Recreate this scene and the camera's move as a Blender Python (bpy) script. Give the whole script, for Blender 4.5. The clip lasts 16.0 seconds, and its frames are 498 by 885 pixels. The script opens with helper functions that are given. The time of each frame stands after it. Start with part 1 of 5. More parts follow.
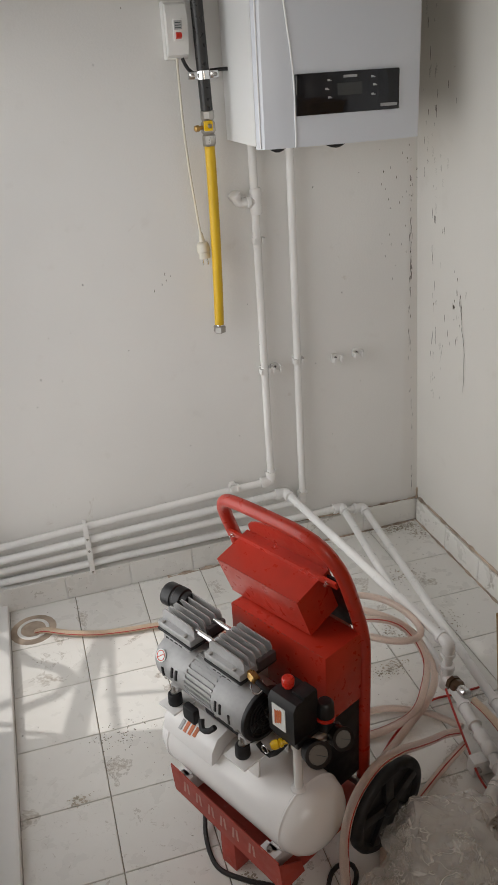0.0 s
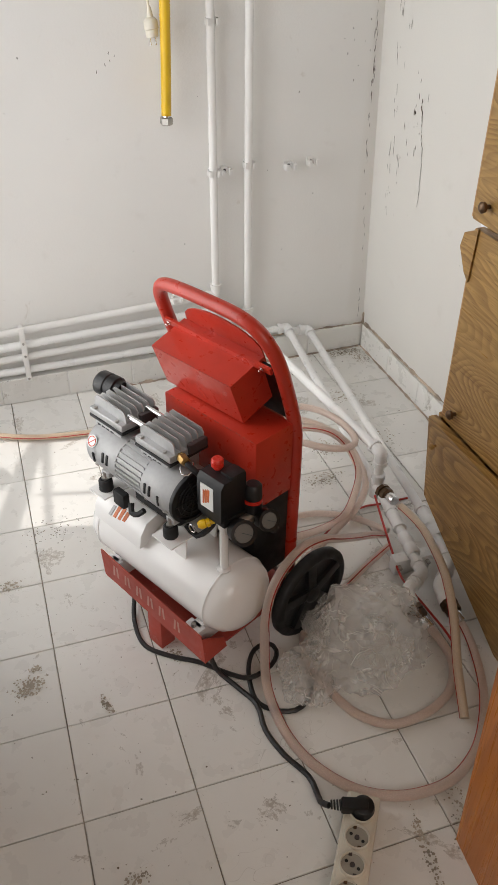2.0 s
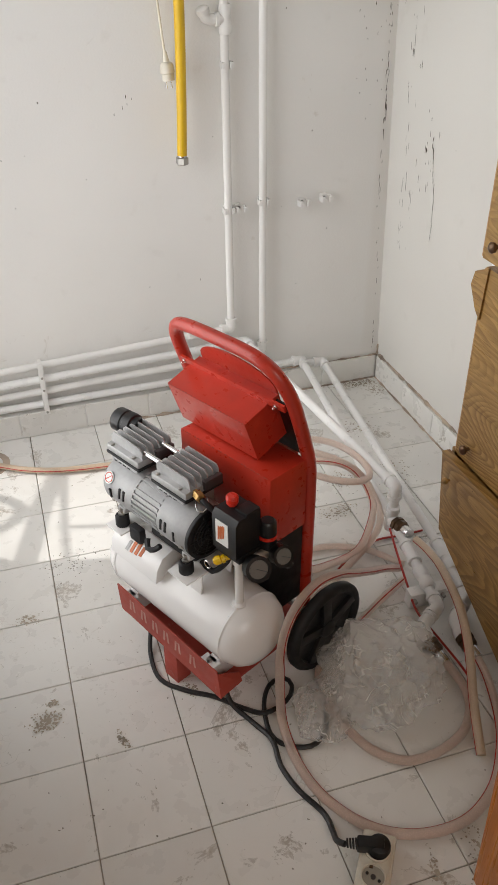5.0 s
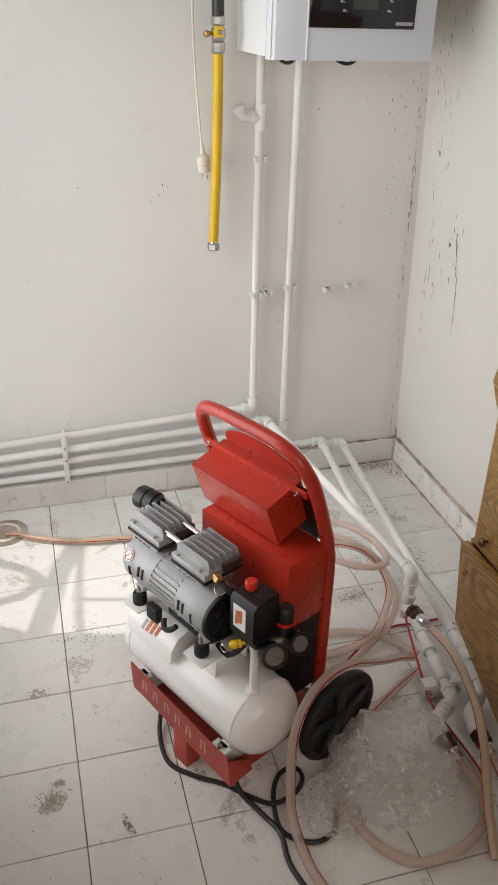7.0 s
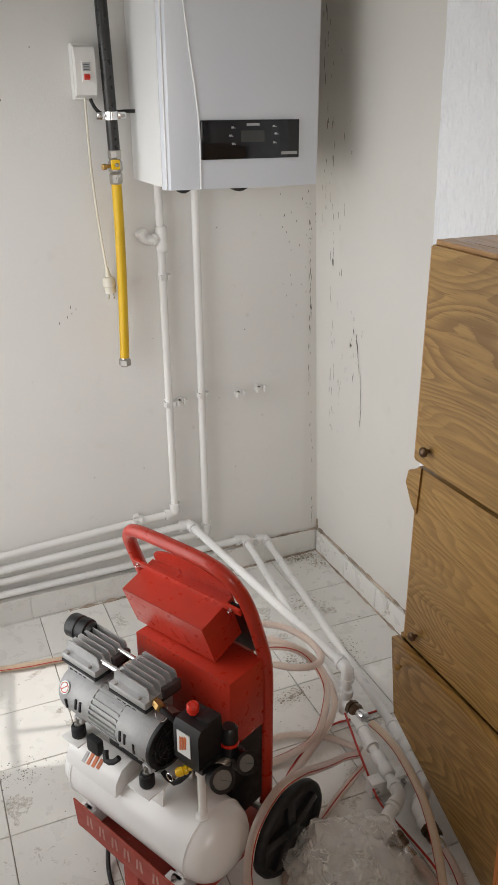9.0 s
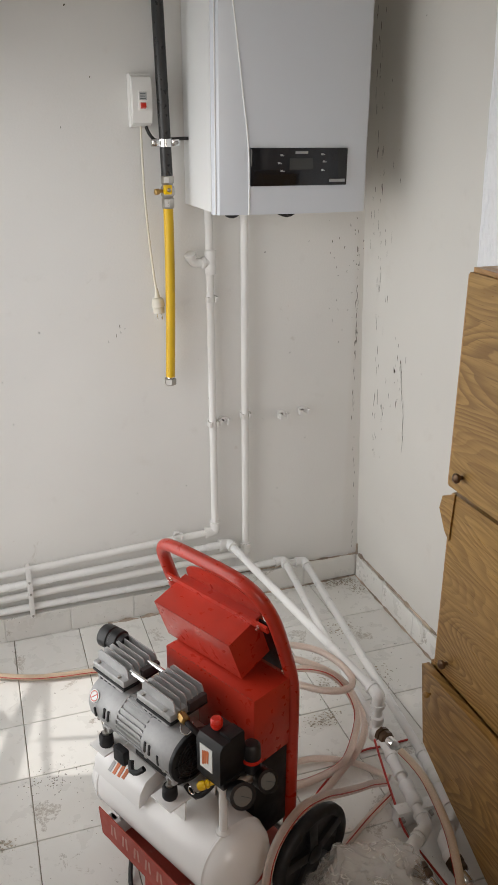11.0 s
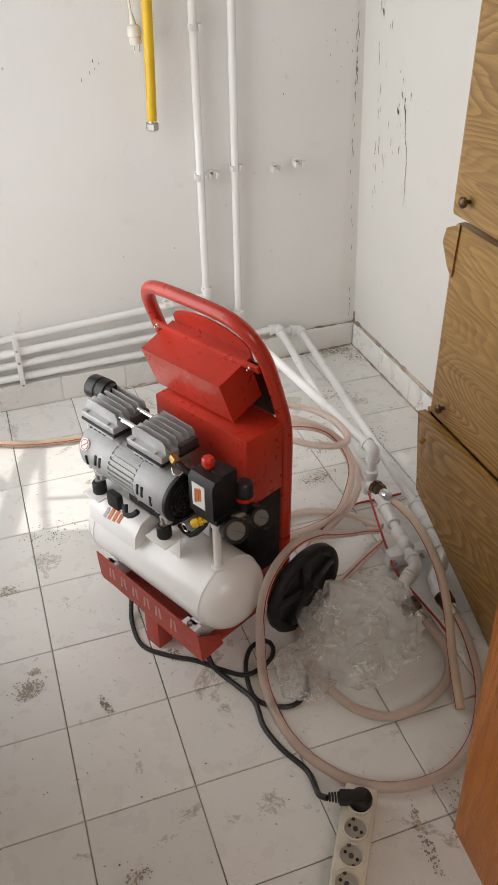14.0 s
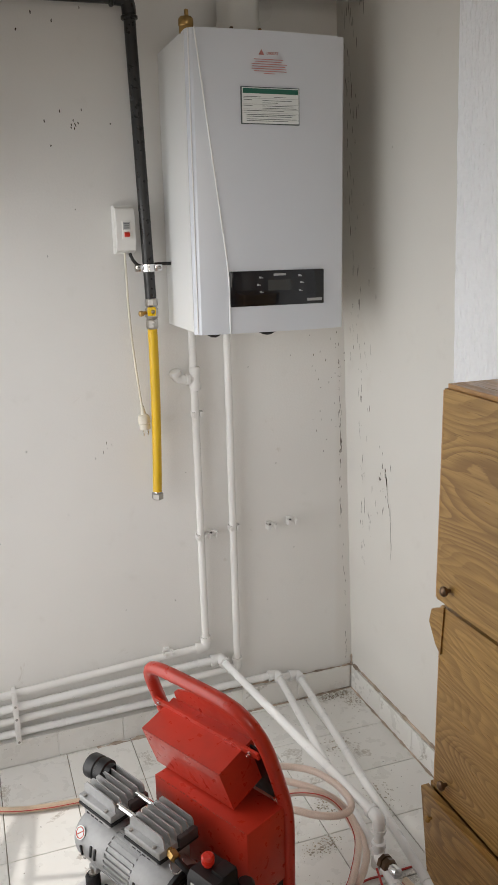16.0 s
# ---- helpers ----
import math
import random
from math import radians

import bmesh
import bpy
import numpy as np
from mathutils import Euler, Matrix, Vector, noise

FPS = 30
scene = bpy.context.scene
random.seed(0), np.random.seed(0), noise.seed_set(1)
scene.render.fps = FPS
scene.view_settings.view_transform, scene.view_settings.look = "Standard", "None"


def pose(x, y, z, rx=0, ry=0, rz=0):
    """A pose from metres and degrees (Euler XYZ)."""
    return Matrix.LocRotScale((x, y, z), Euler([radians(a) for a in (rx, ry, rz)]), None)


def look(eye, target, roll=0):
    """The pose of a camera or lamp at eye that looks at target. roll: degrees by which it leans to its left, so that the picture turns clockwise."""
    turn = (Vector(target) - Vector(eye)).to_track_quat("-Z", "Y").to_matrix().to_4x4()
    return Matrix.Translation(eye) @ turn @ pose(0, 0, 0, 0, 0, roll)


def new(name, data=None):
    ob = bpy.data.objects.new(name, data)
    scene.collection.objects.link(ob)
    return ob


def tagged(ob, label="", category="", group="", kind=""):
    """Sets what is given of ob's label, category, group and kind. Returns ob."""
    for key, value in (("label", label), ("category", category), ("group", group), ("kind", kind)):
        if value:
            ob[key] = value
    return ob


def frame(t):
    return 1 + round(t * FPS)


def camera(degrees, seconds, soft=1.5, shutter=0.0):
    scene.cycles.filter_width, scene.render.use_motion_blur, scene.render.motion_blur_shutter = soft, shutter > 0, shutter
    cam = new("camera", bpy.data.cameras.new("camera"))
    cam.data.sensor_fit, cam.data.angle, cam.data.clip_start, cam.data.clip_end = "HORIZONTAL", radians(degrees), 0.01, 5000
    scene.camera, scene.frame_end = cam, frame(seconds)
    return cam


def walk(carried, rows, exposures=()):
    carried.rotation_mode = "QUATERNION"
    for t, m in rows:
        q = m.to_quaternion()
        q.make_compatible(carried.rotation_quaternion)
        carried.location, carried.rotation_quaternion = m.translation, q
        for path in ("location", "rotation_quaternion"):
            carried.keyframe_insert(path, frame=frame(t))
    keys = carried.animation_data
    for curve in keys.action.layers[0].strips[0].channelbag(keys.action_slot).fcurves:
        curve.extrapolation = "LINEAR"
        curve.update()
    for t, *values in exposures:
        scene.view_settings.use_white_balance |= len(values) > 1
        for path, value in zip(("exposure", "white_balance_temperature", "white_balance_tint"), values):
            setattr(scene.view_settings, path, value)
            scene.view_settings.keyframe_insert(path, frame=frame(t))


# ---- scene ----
cam = camera(34.31, 16.0, 1.25)
PATH = [
    (0, (-1.192, -2.202, 1.471), (-0.7398, -0.5423, 0.6637), -3.55),
    (0.5, (-1.265, -2.253, 1.431), (-0.6472, -0.6333, 0.6526), -4.3),
    (1, (-1.232, -2.205, 1.362), (-0.6728, -0.7156, 0.3235), -0.62),
    (1.5, (-1.199, -2.211, 1.334), (-0.6701, -0.7575, 0.2303), 1.19),
    (2, (-1.179, -2.243, 1.335), (-0.6747, -0.7747, 0.2387), 0.88),
    (2.5, (-1.199, -2.278, 1.371), (-0.702, -0.7917, 0.2972), 0.36),
    (3, (-1.221, -2.278, 1.344), (-0.7288, -0.7907, 0.2691), 0.36),
    (5.5, (-1.171, -2.244, 1.382), (-0.697, -0.7123, 0.3618), -0.2),
    (6, (-1.192, -2.253, 1.4), (-0.7146, -0.6624, 0.4768), 1.37),
    (6.5, (-1.184, -2.268, 1.398), (-0.7117, -0.6681, 0.4888), 1.9),
    (7, (-1.197, -2.244, 1.4), (-0.7249, -0.6447, 0.4898), 1.75),
    (7.5, (-1.199, -2.229, 1.401), (-0.7264, -0.6291, 0.4928), 1.16),
    (8, (-1.198, -2.234, 1.457), (-0.6816, -0.6257, 0.5876), 0.83),
    (8.5, (-1.215, -2.235, 1.482), (-0.5228, -0.6446, 0.7069), -0.03),
    (11, (-1.187, -2.279, 1.483), (-0.615, -0.6017, 0.7968), 0.22),
    (11.5, (-1.196, -2.275, 1.489), (-0.6272, -0.5835, 0.8375), 0.19),
    (12, (-1.194, -2.273, 1.488), (-0.6299, -0.5784, 0.8399), 0.06),
    (12.5, (-1.196, -2.268, 1.477), (-0.6374, -0.573, 0.8247), 0.02),
    (13, (-1.19, -2.263, 1.449), (-0.6366, -0.5751, 0.7744), -0.2),
    (13.5, (-1.168, -2.266, 1.329), (-0.6838, -0.7709, 0.2614), -0.65),
    (14, (-1.167, -2.267, 1.336), (-0.6625, -0.7936, 0.2476), -0.67),
    (14.5, (-1.162, -2.284, 1.469), (-0.5939, -0.6475, 0.6883), -1.42),
    (15, (-1.175, -2.301, 1.551), (-0.564, -0.5714, 1.055), -1.74),
    (15.5, (-1.183, -2.302, 1.549), (-0.5633, -0.557, 1.1227), -1.14),
    (16, (-1.171, -2.284, 1.516), (-0.5571, -0.5457, 1.0566), -1.23),
]
EXPOSURES = [(0, -0.59), (0.5, -0.61), (1, -0.31), (1.5, -0.14), (2, -0.08), (3, -0.12), (5.5, -0.12), (6, -0.12), (7.5, -0.14), (8.5, -0.24), (11, -0.34), (12.5, -0.32), (13, -0.26), (13.5, -0.26), (14, -0.01), (14.5, -0.12), (15, -0.26), (15.5, -0.31), (16, -0.31)]
walk(cam, [(t, look(eye, target, roll)) for t, eye, target, roll in PATH], EXPOSURES)

# ---- light ----
SUN_DIR = Vector((0.68, -0.17, -0.71)).normalized()
world = bpy.data.worlds.new("sky")
scene.world = world
world.use_nodes = True
wn = world.node_tree.nodes
sky = wn.new("ShaderNodeTexSky")
sky.sky_type, sky.sun_disc = "NISHITA", False
sky.sun_elevation = math.asin(-SUN_DIR.z)
sky.sun_rotation = math.atan2(-SUN_DIR.x, -SUN_DIR.y)
world.node_tree.links.new(sky.outputs[0], wn["Background"].inputs[0])
wn["Background"].inputs[1].default_value = 0.12
sun = new("sun", bpy.data.lights.new("sun", "SUN"))
sun.data.energy, sun.data.angle, sun.data.color = 2.25, radians(0.6), (1.0, 0.96, 0.91)
sun.matrix_world = look((-4, 1, 4), Vector((-4, 1, 4)) + SUN_DIR)


def opening_light(name, eye, target, width, height, watts, colour, spread=180):
    lamp = new(name, bpy.data.lights.new(name, "AREA"))
    lamp.data.shape, lamp.data.size, lamp.data.size_y = "RECTANGLE", width, height
    lamp.data.energy, lamp.data.color = watts, colour
    lamp.data.spread = radians(spread)
    lamp.matrix_world = look(eye, target)
    return lamp


# daylight of the balcony door, and an added warm fill from behind the camera
opening_light("door_daylight", (-1.46, -0.58, 0.95), (0, -0.45, 0.60), 1.06, 1.45, 9.2, (0.99, 0.985, 0.975), 132)
opening_light("rear_fill", (-0.85, -3.34, 1.7), (-0.6, -1.0, 0.08), 1.0, 1.0, 8.8, (1.0, 0.915, 0.815), 146)


# ---- materials ----
def nodes_of(name):
    m = bpy.data.materials.new(name)
    m.use_nodes = True
    t = m.node_tree
    return m, t, t.nodes, t.nodes["Principled BSDF"]


def link(t, a, b):
    t.links.new(a, b)


def coords(t, kind="Object", scale=(1, 1, 1), shift=(0, 0, 0)):
    c = t.nodes.new("ShaderNodeTexCoord")
    m = t.nodes.new("ShaderNodeMapping")
    m.inputs["Scale"].default_value = scale
    m.inputs["Location"].default_value = shift
    link(t, c.outputs[kind], m.inputs["Vector"])
    return m.outputs[0]


def noise_at(t, vec, scale, detail=4.0, rough=0.55, distort=0.0):
    n = t.nodes.new("ShaderNodeTexNoise")
    n.inputs["Scale"].default_value, n.inputs["Detail"].default_value = scale, detail
    n.inputs["Roughness"].default_value, n.inputs["Distortion"].default_value = rough, distort
    link(t, vec, n.inputs["Vector"])
    return n.outputs["Fac"]


def ramp(t, fac, lo, hi, a=0.0, b=1.0):
    n = t.nodes.new("ShaderNodeMapRange")
    n.interpolation_type = "SMOOTHSTEP"
    for key, v in (("From Min", lo), ("From Max", hi), ("To Min", a), ("To Max", b)):
        n.inputs[key].default_value = v
    link(t, fac, n.inputs["Value"])
    return n.outputs["Result"]


def calc(t, op, a, b=None):
    n = t.nodes.new("ShaderNodeMath")
    n.operation = op
    for i, v in enumerate((a, b)):
        if v is None:
            continue
        if isinstance(v, (int, float)):
            n.inputs[i].default_value = v
        else:
            link(t, v, n.inputs[i])
    return n.outputs[0]


def mix(t, fac, a, b):
    n = t.nodes.new("ShaderNodeMix")
    n.data_type = "RGBA"
    for key, v in ((0, fac), (6, a), (7, b)):
        if isinstance(v, (int, float)):
            n.inputs[key].default_value = v
        elif isinstance(v, tuple):
            n.inputs[key].default_value = (*v, 1.0)
        else:
            link(t, v, n.inputs[key])
    return n.outputs[2]


def bump(t, bsdf, height, strength, distance):
    n = t.nodes.new("ShaderNodeBump")
    n.inputs["Strength"].default_value, n.inputs["Distance"].default_value = strength, distance
    link(t, height, n.inputs["Height"])
    link(t, n.outputs[0], bsdf.inputs["Normal"])


def plain(name, colour, rough=0.5, metal=0.0, wear=0.12, grain=40.0, relief=0.0, coat=0.0, dirt=None):
    """A painted, plastic or metal surface with two scales of variation."""
    m, t, n, b = nodes_of(name)
    v = coords(t)
    fine, broad = noise_at(t, v, grain), noise_at(t, v, grain / 9.0, 3.0)
    dark = tuple(c * (1 - wear * 1.6) for c in colour)
    light = tuple(min(1, c * (1 + wear * 0.5)) for c in colour)
    col = mix(t, ramp(t, broad, 0.3, 0.7), dark, light)
    col = mix(t, ramp(t, fine, 0.62, 0.8, 0.0, min(1.0, wear * 3)), col, dirt or dark)
    link(t, col, b.inputs["Base Color"])
    vary = min(1.0, wear * 9)
    link(t, ramp(t, fine, 0.3, 0.7, max(0.02, rough - 0.08 * vary), min(1, rough + 0.1 * vary)), b.inputs["Roughness"])
    b.inputs["Metallic"].default_value = metal
    b.inputs["Coat Weight"].default_value = coat
    if relief:
        bump(t, b, fine, 0.5, relief)
    return m


def make_plaster(name, colour, coarse, streaks=None):
    """Painted plaster with roller relief; streaks: the band (axis, from, to) with mould runs."""
    m, t, n, b = nodes_of(name)
    v = coords(t)
    broad, mid, fine = noise_at(t, v, 1.6, 3.0), noise_at(t, v, 14.0, 5.0), noise_at(t, v, 160.0 / coarse, 6.0)
    col = mix(t, ramp(t, broad, 0.3, 0.7), tuple(c * 0.95 for c in colour), colour)
    specks = ramp(t, noise_at(t, v, 42.0, 2.0), 0.775, 0.79)
    col = mix(t, calc(t, "MULTIPLY", specks, 0.55), col, (0.25, 0.22, 0.18))
    scuffs = calc(t, "MULTIPLY", ramp(t, noise_at(t, v, 7.0, 6.0, 0.7, 1.5), 0.64, 0.7), ramp(t, noise_at(t, v, 2.3, 2.0), 0.5, 0.62, 0.0, 0.3))
    col = mix(t, scuffs, col, (0.5, 0.45, 0.38))
    grime = ramp(t, mid, 0.6, 0.78, 0.0, 0.14)
    col = mix(t, grime, col, (0.5, 0.46, 0.4))
    for axis, lo, hi, z0, z1, amount, sx, sz in streaks or ():
        sep = n.new("ShaderNodeSeparateXYZ")
        link(t, coords(t), sep.inputs[0])
        p, z = sep.outputs[axis], sep.outputs[2]
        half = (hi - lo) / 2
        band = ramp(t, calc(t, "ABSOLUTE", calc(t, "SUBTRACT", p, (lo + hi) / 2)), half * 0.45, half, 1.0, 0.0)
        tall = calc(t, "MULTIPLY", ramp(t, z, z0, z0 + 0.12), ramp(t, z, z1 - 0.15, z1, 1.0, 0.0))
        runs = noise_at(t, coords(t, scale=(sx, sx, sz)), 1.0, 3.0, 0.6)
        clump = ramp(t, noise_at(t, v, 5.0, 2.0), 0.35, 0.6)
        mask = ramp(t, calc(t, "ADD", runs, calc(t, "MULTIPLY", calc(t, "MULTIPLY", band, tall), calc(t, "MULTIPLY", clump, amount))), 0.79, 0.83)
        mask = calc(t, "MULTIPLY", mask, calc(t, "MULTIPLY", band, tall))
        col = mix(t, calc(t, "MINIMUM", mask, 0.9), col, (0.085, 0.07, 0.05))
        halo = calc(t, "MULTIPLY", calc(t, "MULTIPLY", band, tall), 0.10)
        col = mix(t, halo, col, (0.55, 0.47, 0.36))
    link(t, col, b.inputs["Base Color"])
    b.inputs["Roughness"].default_value = 0.62
    h = calc(t, "ADD", calc(t, "MULTIPLY", mid, 0.5), calc(t, "MULTIPLY", fine, 0.6))
    if coarse > 2:
        h = calc(t, "ADD", h, calc(t, "MULTIPLY", noise_at(t, coords(t, scale=(1, 1, 0.28)), 85.0, 3.0), 1.6))
    bump(t, b, h, 0.36 if coarse < 2 else 1.0, 0.0022 * coarse)
    return m


def make_tile(name, colour):
    m, t, n, b = nodes_of(name)
    geo = n.new("ShaderNodeNewGeometry")
    v = geo.outputs["Position"]
    info = n.new("ShaderNodeObjectInfo")
    col = mix(t, info.outputs["Random"], tuple(c * 0.93 for c in colour), colour)
    film = ramp(t, noise_at(t, v, 3.2, 5.0, 0.6, 0.6), 0.42, 0.72, 0.0, 0.17)
    col = mix(t, film, col, (0.52, 0.47, 0.4))
    spread = noise_at(t, v, 7.5, 7.0, 0.68, 0.5)
    grit = ramp(t, noise_at(t, v, 95.0, 5.0, 0.7), 0.42, 0.56, 0.1, 1.0)
    col = mix(t, calc(t, "MULTIPLY", ramp(t, spread, 0.615, 0.64, 0.0, 0.7), grit), col, (0.36, 0.31, 0.25))
    rim = calc(t, "MULTIPLY", ramp(t, spread, 0.608, 0.617), ramp(t, spread, 0.62, 0.632, 1.0, 0.0))
    col = mix(t, calc(t, "MULTIPLY", rim, 0.4), col, (0.22, 0.18, 0.14))
    smear = calc(t, "MULTIPLY", ramp(t, noise_at(t, v, 30.0, 6.0, 0.75, 2.0), 0.6, 0.68), ramp(t, noise_at(t, v, 2.6, 2.0), 0.48, 0.62, 0.0, 0.55))
    col = mix(t, smear, col, (0.4, 0.35, 0.29))
    specks = ramp(t, noise_at(t, v, 105.0, 2.0), 0.735, 0.75)
    col = mix(t, calc(t, "MULTIPLY", specks, 0.8), col, (0.14, 0.115, 0.09))
    hair = n.new("ShaderNodeTexVoronoi")
    hair.feature = "DISTANCE_TO_EDGE"
    hair.inputs["Scale"].default_value = 6.0
    warp = n.new("ShaderNodeVectorMath")
    warp.operation = "ADD"
    wob = n.new("ShaderNodeTexNoise")
    wob.inputs["Scale"].default_value = 7.0
    link(t, v, wob.inputs["Vector"])
    link(t, v, warp.inputs[0])
    link(t, wob.outputs["Color"], warp.inputs[1])
    link(t, warp.outputs[0], hair.inputs["Vector"])
    lines = calc(t, "MULTIPLY", ramp(t, hair.outputs["Distance"], 0.0, 0.012, 1.0, 0.0), ramp(t, noise_at(t, v, 4.0), 0.55, 0.66, 0.0, 0.35))
    col = mix(t, lines, col, (0.3, 0.27, 0.22))
    link(t, col, b.inputs["Base Color"])
    link(t, ramp(t, noise_at(t, v, 18.0), 0.3, 0.7, 0.22, 0.48), b.inputs["Roughness"])
    bump(t, b, noise_at(t, v, 28.0, 3.0), 0.15, 0.001)
    return m


def make_wood(name, dark, light, axis_scale, rough=0.35, flame=3.0):
    """Veneer: flame rings with a sharp late edge, long fibres and fine pores."""
    m, t, n, b = nodes_of(name)
    v = coords(t, scale=axis_scale)
    low = noise_at(t, v, 1.0, 1.5, 0.4, 0.15)
    ragged_edge = noise_at(t, coords(t, scale=tuple(14 * k for k in axis_scale)), 1.0, 3.0)
    rings = calc(t, "FRACT", calc(t, "ADD", calc(t, "MULTIPLY", low, flame * 5.0), calc(t, "MULTIPLY", ragged_edge, 0.35)))
    tooth = calc(t, "MULTIPLY", ramp(t, rings, 0.1, 0.88), ramp(t, rings, 0.9, 0.98, 1.0, 0.0))
    long_way = min(axis_scale)
    stretch = tuple(4.0 if k == long_way else 120.0 for k in axis_scale)
    fibre = noise_at(t, coords(t, scale=stretch), 1.0, 5.0, 0.7)
    pores = noise_at(t, coords(t, scale=tuple(4 * k for k in stretch)), 1.0, 2.0)
    col = mix(t, calc(t, "MULTIPLY", tooth, ramp(t, noise_at(t, v, 0.7), 0.3, 0.65, 0.35, 0.9)), light, dark)
    col = mix(t, ramp(t, fibre, 0.4, 0.72, 0.0, 0.6), col, dark)
    col = mix(t, ramp(t, pores, 0.62, 0.72, 0.0, 0.5), col, tuple(k * 0.55 for k in dark))
    col = mix(t, ramp(t, noise_at(t, coords(t), 3.0), 0.3, 0.7, 0.0, 0.25), col, tuple(k * 0.8 for k in dark))
    nicks = ramp(t, noise_at(t, coords(t), 38.0, 2.0), 0.76, 0.78)
    col = mix(t, calc(t, "MULTIPLY", nicks, 0.8), col, (0.06, 0.03, 0.012))
    link(t, col, b.inputs["Base Color"])
    link(t, ramp(t, fibre, 0.3, 0.7, rough - 0.08, rough + 0.12), b.inputs["Roughness"])
    bump(t, b, fibre, 0.25, 0.0006)
    return m


def make_hose(name, colour, clear):
    m, t, n, b = nodes_of(name)
    v = coords(t)
    braid = n.new("ShaderNodeTexVoronoi")
    braid.inputs["Scale"].default_value = 330.0
    link(t, v, braid.inputs["Vector"])
    weave = ramp(t, braid.outputs["Distance"], 0.15, 0.6)
    col = mix(t, weave, tuple(min(1, c * 1.04) for c in colour), tuple(c * 0.9 for c in colour))
    col = mix(t, ramp(t, noise_at(t, v, 9.0), 0.45, 0.75, 0.0, 0.4), col, tuple(c * 0.8 for c in colour))
    link(t, col, b.inputs["Base Color"])
    b.inputs["Roughness"].default_value = 0.3
    b.inputs["IOR"].default_value = 1.35
    b.inputs["Transmission Weight"].default_value = clear
    bump(t, b, weave, 0.15, 0.0004)
    return m


def make_film(name):
    """Thin clear plastic film: mostly let through, glossy, milky along its fine crinkles."""
    m, t, n, b = nodes_of(name)
    v = coords(t)
    b.inputs["Base Color"].default_value = (0.95, 0.94, 0.92, 1)
    b.inputs["Roughness"].default_value = 0.16
    fold = noise_at(t, v, 8.5, 2.0, 0.5, 2.2)
    ridge = calc(t, "ABSOLUTE", calc(t, "SUBTRACT", fold, 0.5))
    crinkle = ramp(t, ridge, 0.0, 0.022, 1.0, 0.0)
    fine = ramp(t, calc(t, "ABSOLUTE", calc(t, "SUBTRACT", noise_at(t, v, 21.0, 2.0, 0.5, 1.5), 0.5)), 0.0, 0.014, 0.4, 0.0)
    haze = ramp(t, noise_at(t, v, 7.0, 2.0), 0.35, 0.68, 0.2, 0.4)
    clear = n.new("ShaderNodeBsdfTransparent")
    blend = n.new("ShaderNodeMixShader")
    patchy = ramp(t, noise_at(t, v, 9.0, 2.0), 0.45, 0.62)
    link(t, calc(t, "MINIMUM", calc(t, "ADD", haze, calc(t, "MULTIPLY", calc(t, "MAXIMUM", crinkle, fine), calc(t, "MULTIPLY", patchy, 0.8))), 0.85), blend.inputs[0])
    link(t, clear.outputs[0], blend.inputs[1])
    milk = n.new("ShaderNodeBsdfTranslucent")
    milk.inputs["Color"].default_value = (0.95, 0.94, 0.92, 1)
    body = n.new("ShaderNodeMixShader")
    body.inputs[0].default_value = 0.35
    link(t, b.outputs[0], body.inputs[1])
    link(t, milk.outputs[0], body.inputs[2])
    link(t, body.outputs[0], blend.inputs[2])
    link(t, blend.outputs[0], n["Material Output"].inputs[0])
    bump(t, b, calc(t, "ADD", fold, calc(t, "MULTIPLY", crinkle, 0.4)), 0.6, 0.012)
    return m


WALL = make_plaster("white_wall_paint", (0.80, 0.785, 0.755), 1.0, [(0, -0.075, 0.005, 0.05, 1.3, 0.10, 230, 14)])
# base darker than the other walls: the recess's shade is in the colour
WALL_SHADED = make_plaster("right_wall_shaded_paint", (0.72, 0.70, 0.655), 0.9, [(1, -0.15, 0.01, 1.15, 2.4, 0.12, 240, 16)])
ROUGH = make_plaster("rough_white_plaster", (0.93, 0.945, 0.97), 3.2)
CEIL = make_plaster("ceiling_paint", (0.8, 0.79, 0.77), 1.0)
TILE = make_tile("white_ceramic_tile", (0.80, 0.785, 0.75))
MOULD = plain("mould_stain", (0.075, 0.06, 0.042), 0.85, wear=0.3)
FLUE = plain("flue_enamel", (0.66, 0.65, 0.62), 0.4, wear=0.06, grain=15)
STAIN = plain("dried_dirt", (0.44, 0.385, 0.31), 0.85, wear=0.25, grain=120)
CRUMB = plain("dark_crumbs", (0.16, 0.13, 0.10), 0.9, wear=0.3)
GROUT = plain("dark_grout", (0.34, 0.295, 0.245), 0.9, wear=0.3, relief=0.001)
CEMENT = plain("dirty_cement", (0.50, 0.40, 0.315), 0.95, wear=0.35, grain=70, relief=0.003)
RED = plain("red_paint", (0.51, 0.036, 0.017), 0.34, wear=0.12, grain=55, relief=0.0004, coat=0.15, dirt=(0.30, 0.05, 0.03))
DULL_RED = plain("dull_red_paint", (0.42, 0.06, 0.04), 0.5, wear=0.2, dirt=(0.5, 0.3, 0.26))
ALU = plain("cast_aluminium", (0.50, 0.50, 0.50), 0.5, 0.55, wear=0.1, grain=140, relief=0.0002)
ALU_DARK = plain("dark_cast_metal", (0.10, 0.085, 0.085), 0.45, 0.5)
MOTOR_GREY = plain("grey_motor_casting", (0.40, 0.40, 0.40), 0.55, 0.4, wear=0.1, grain=140, relief=0.0002)
PLATE_CUT = plain("worn_plate_edge", (0.56, 0.30, 0.25), 0.5, wear=0.2)
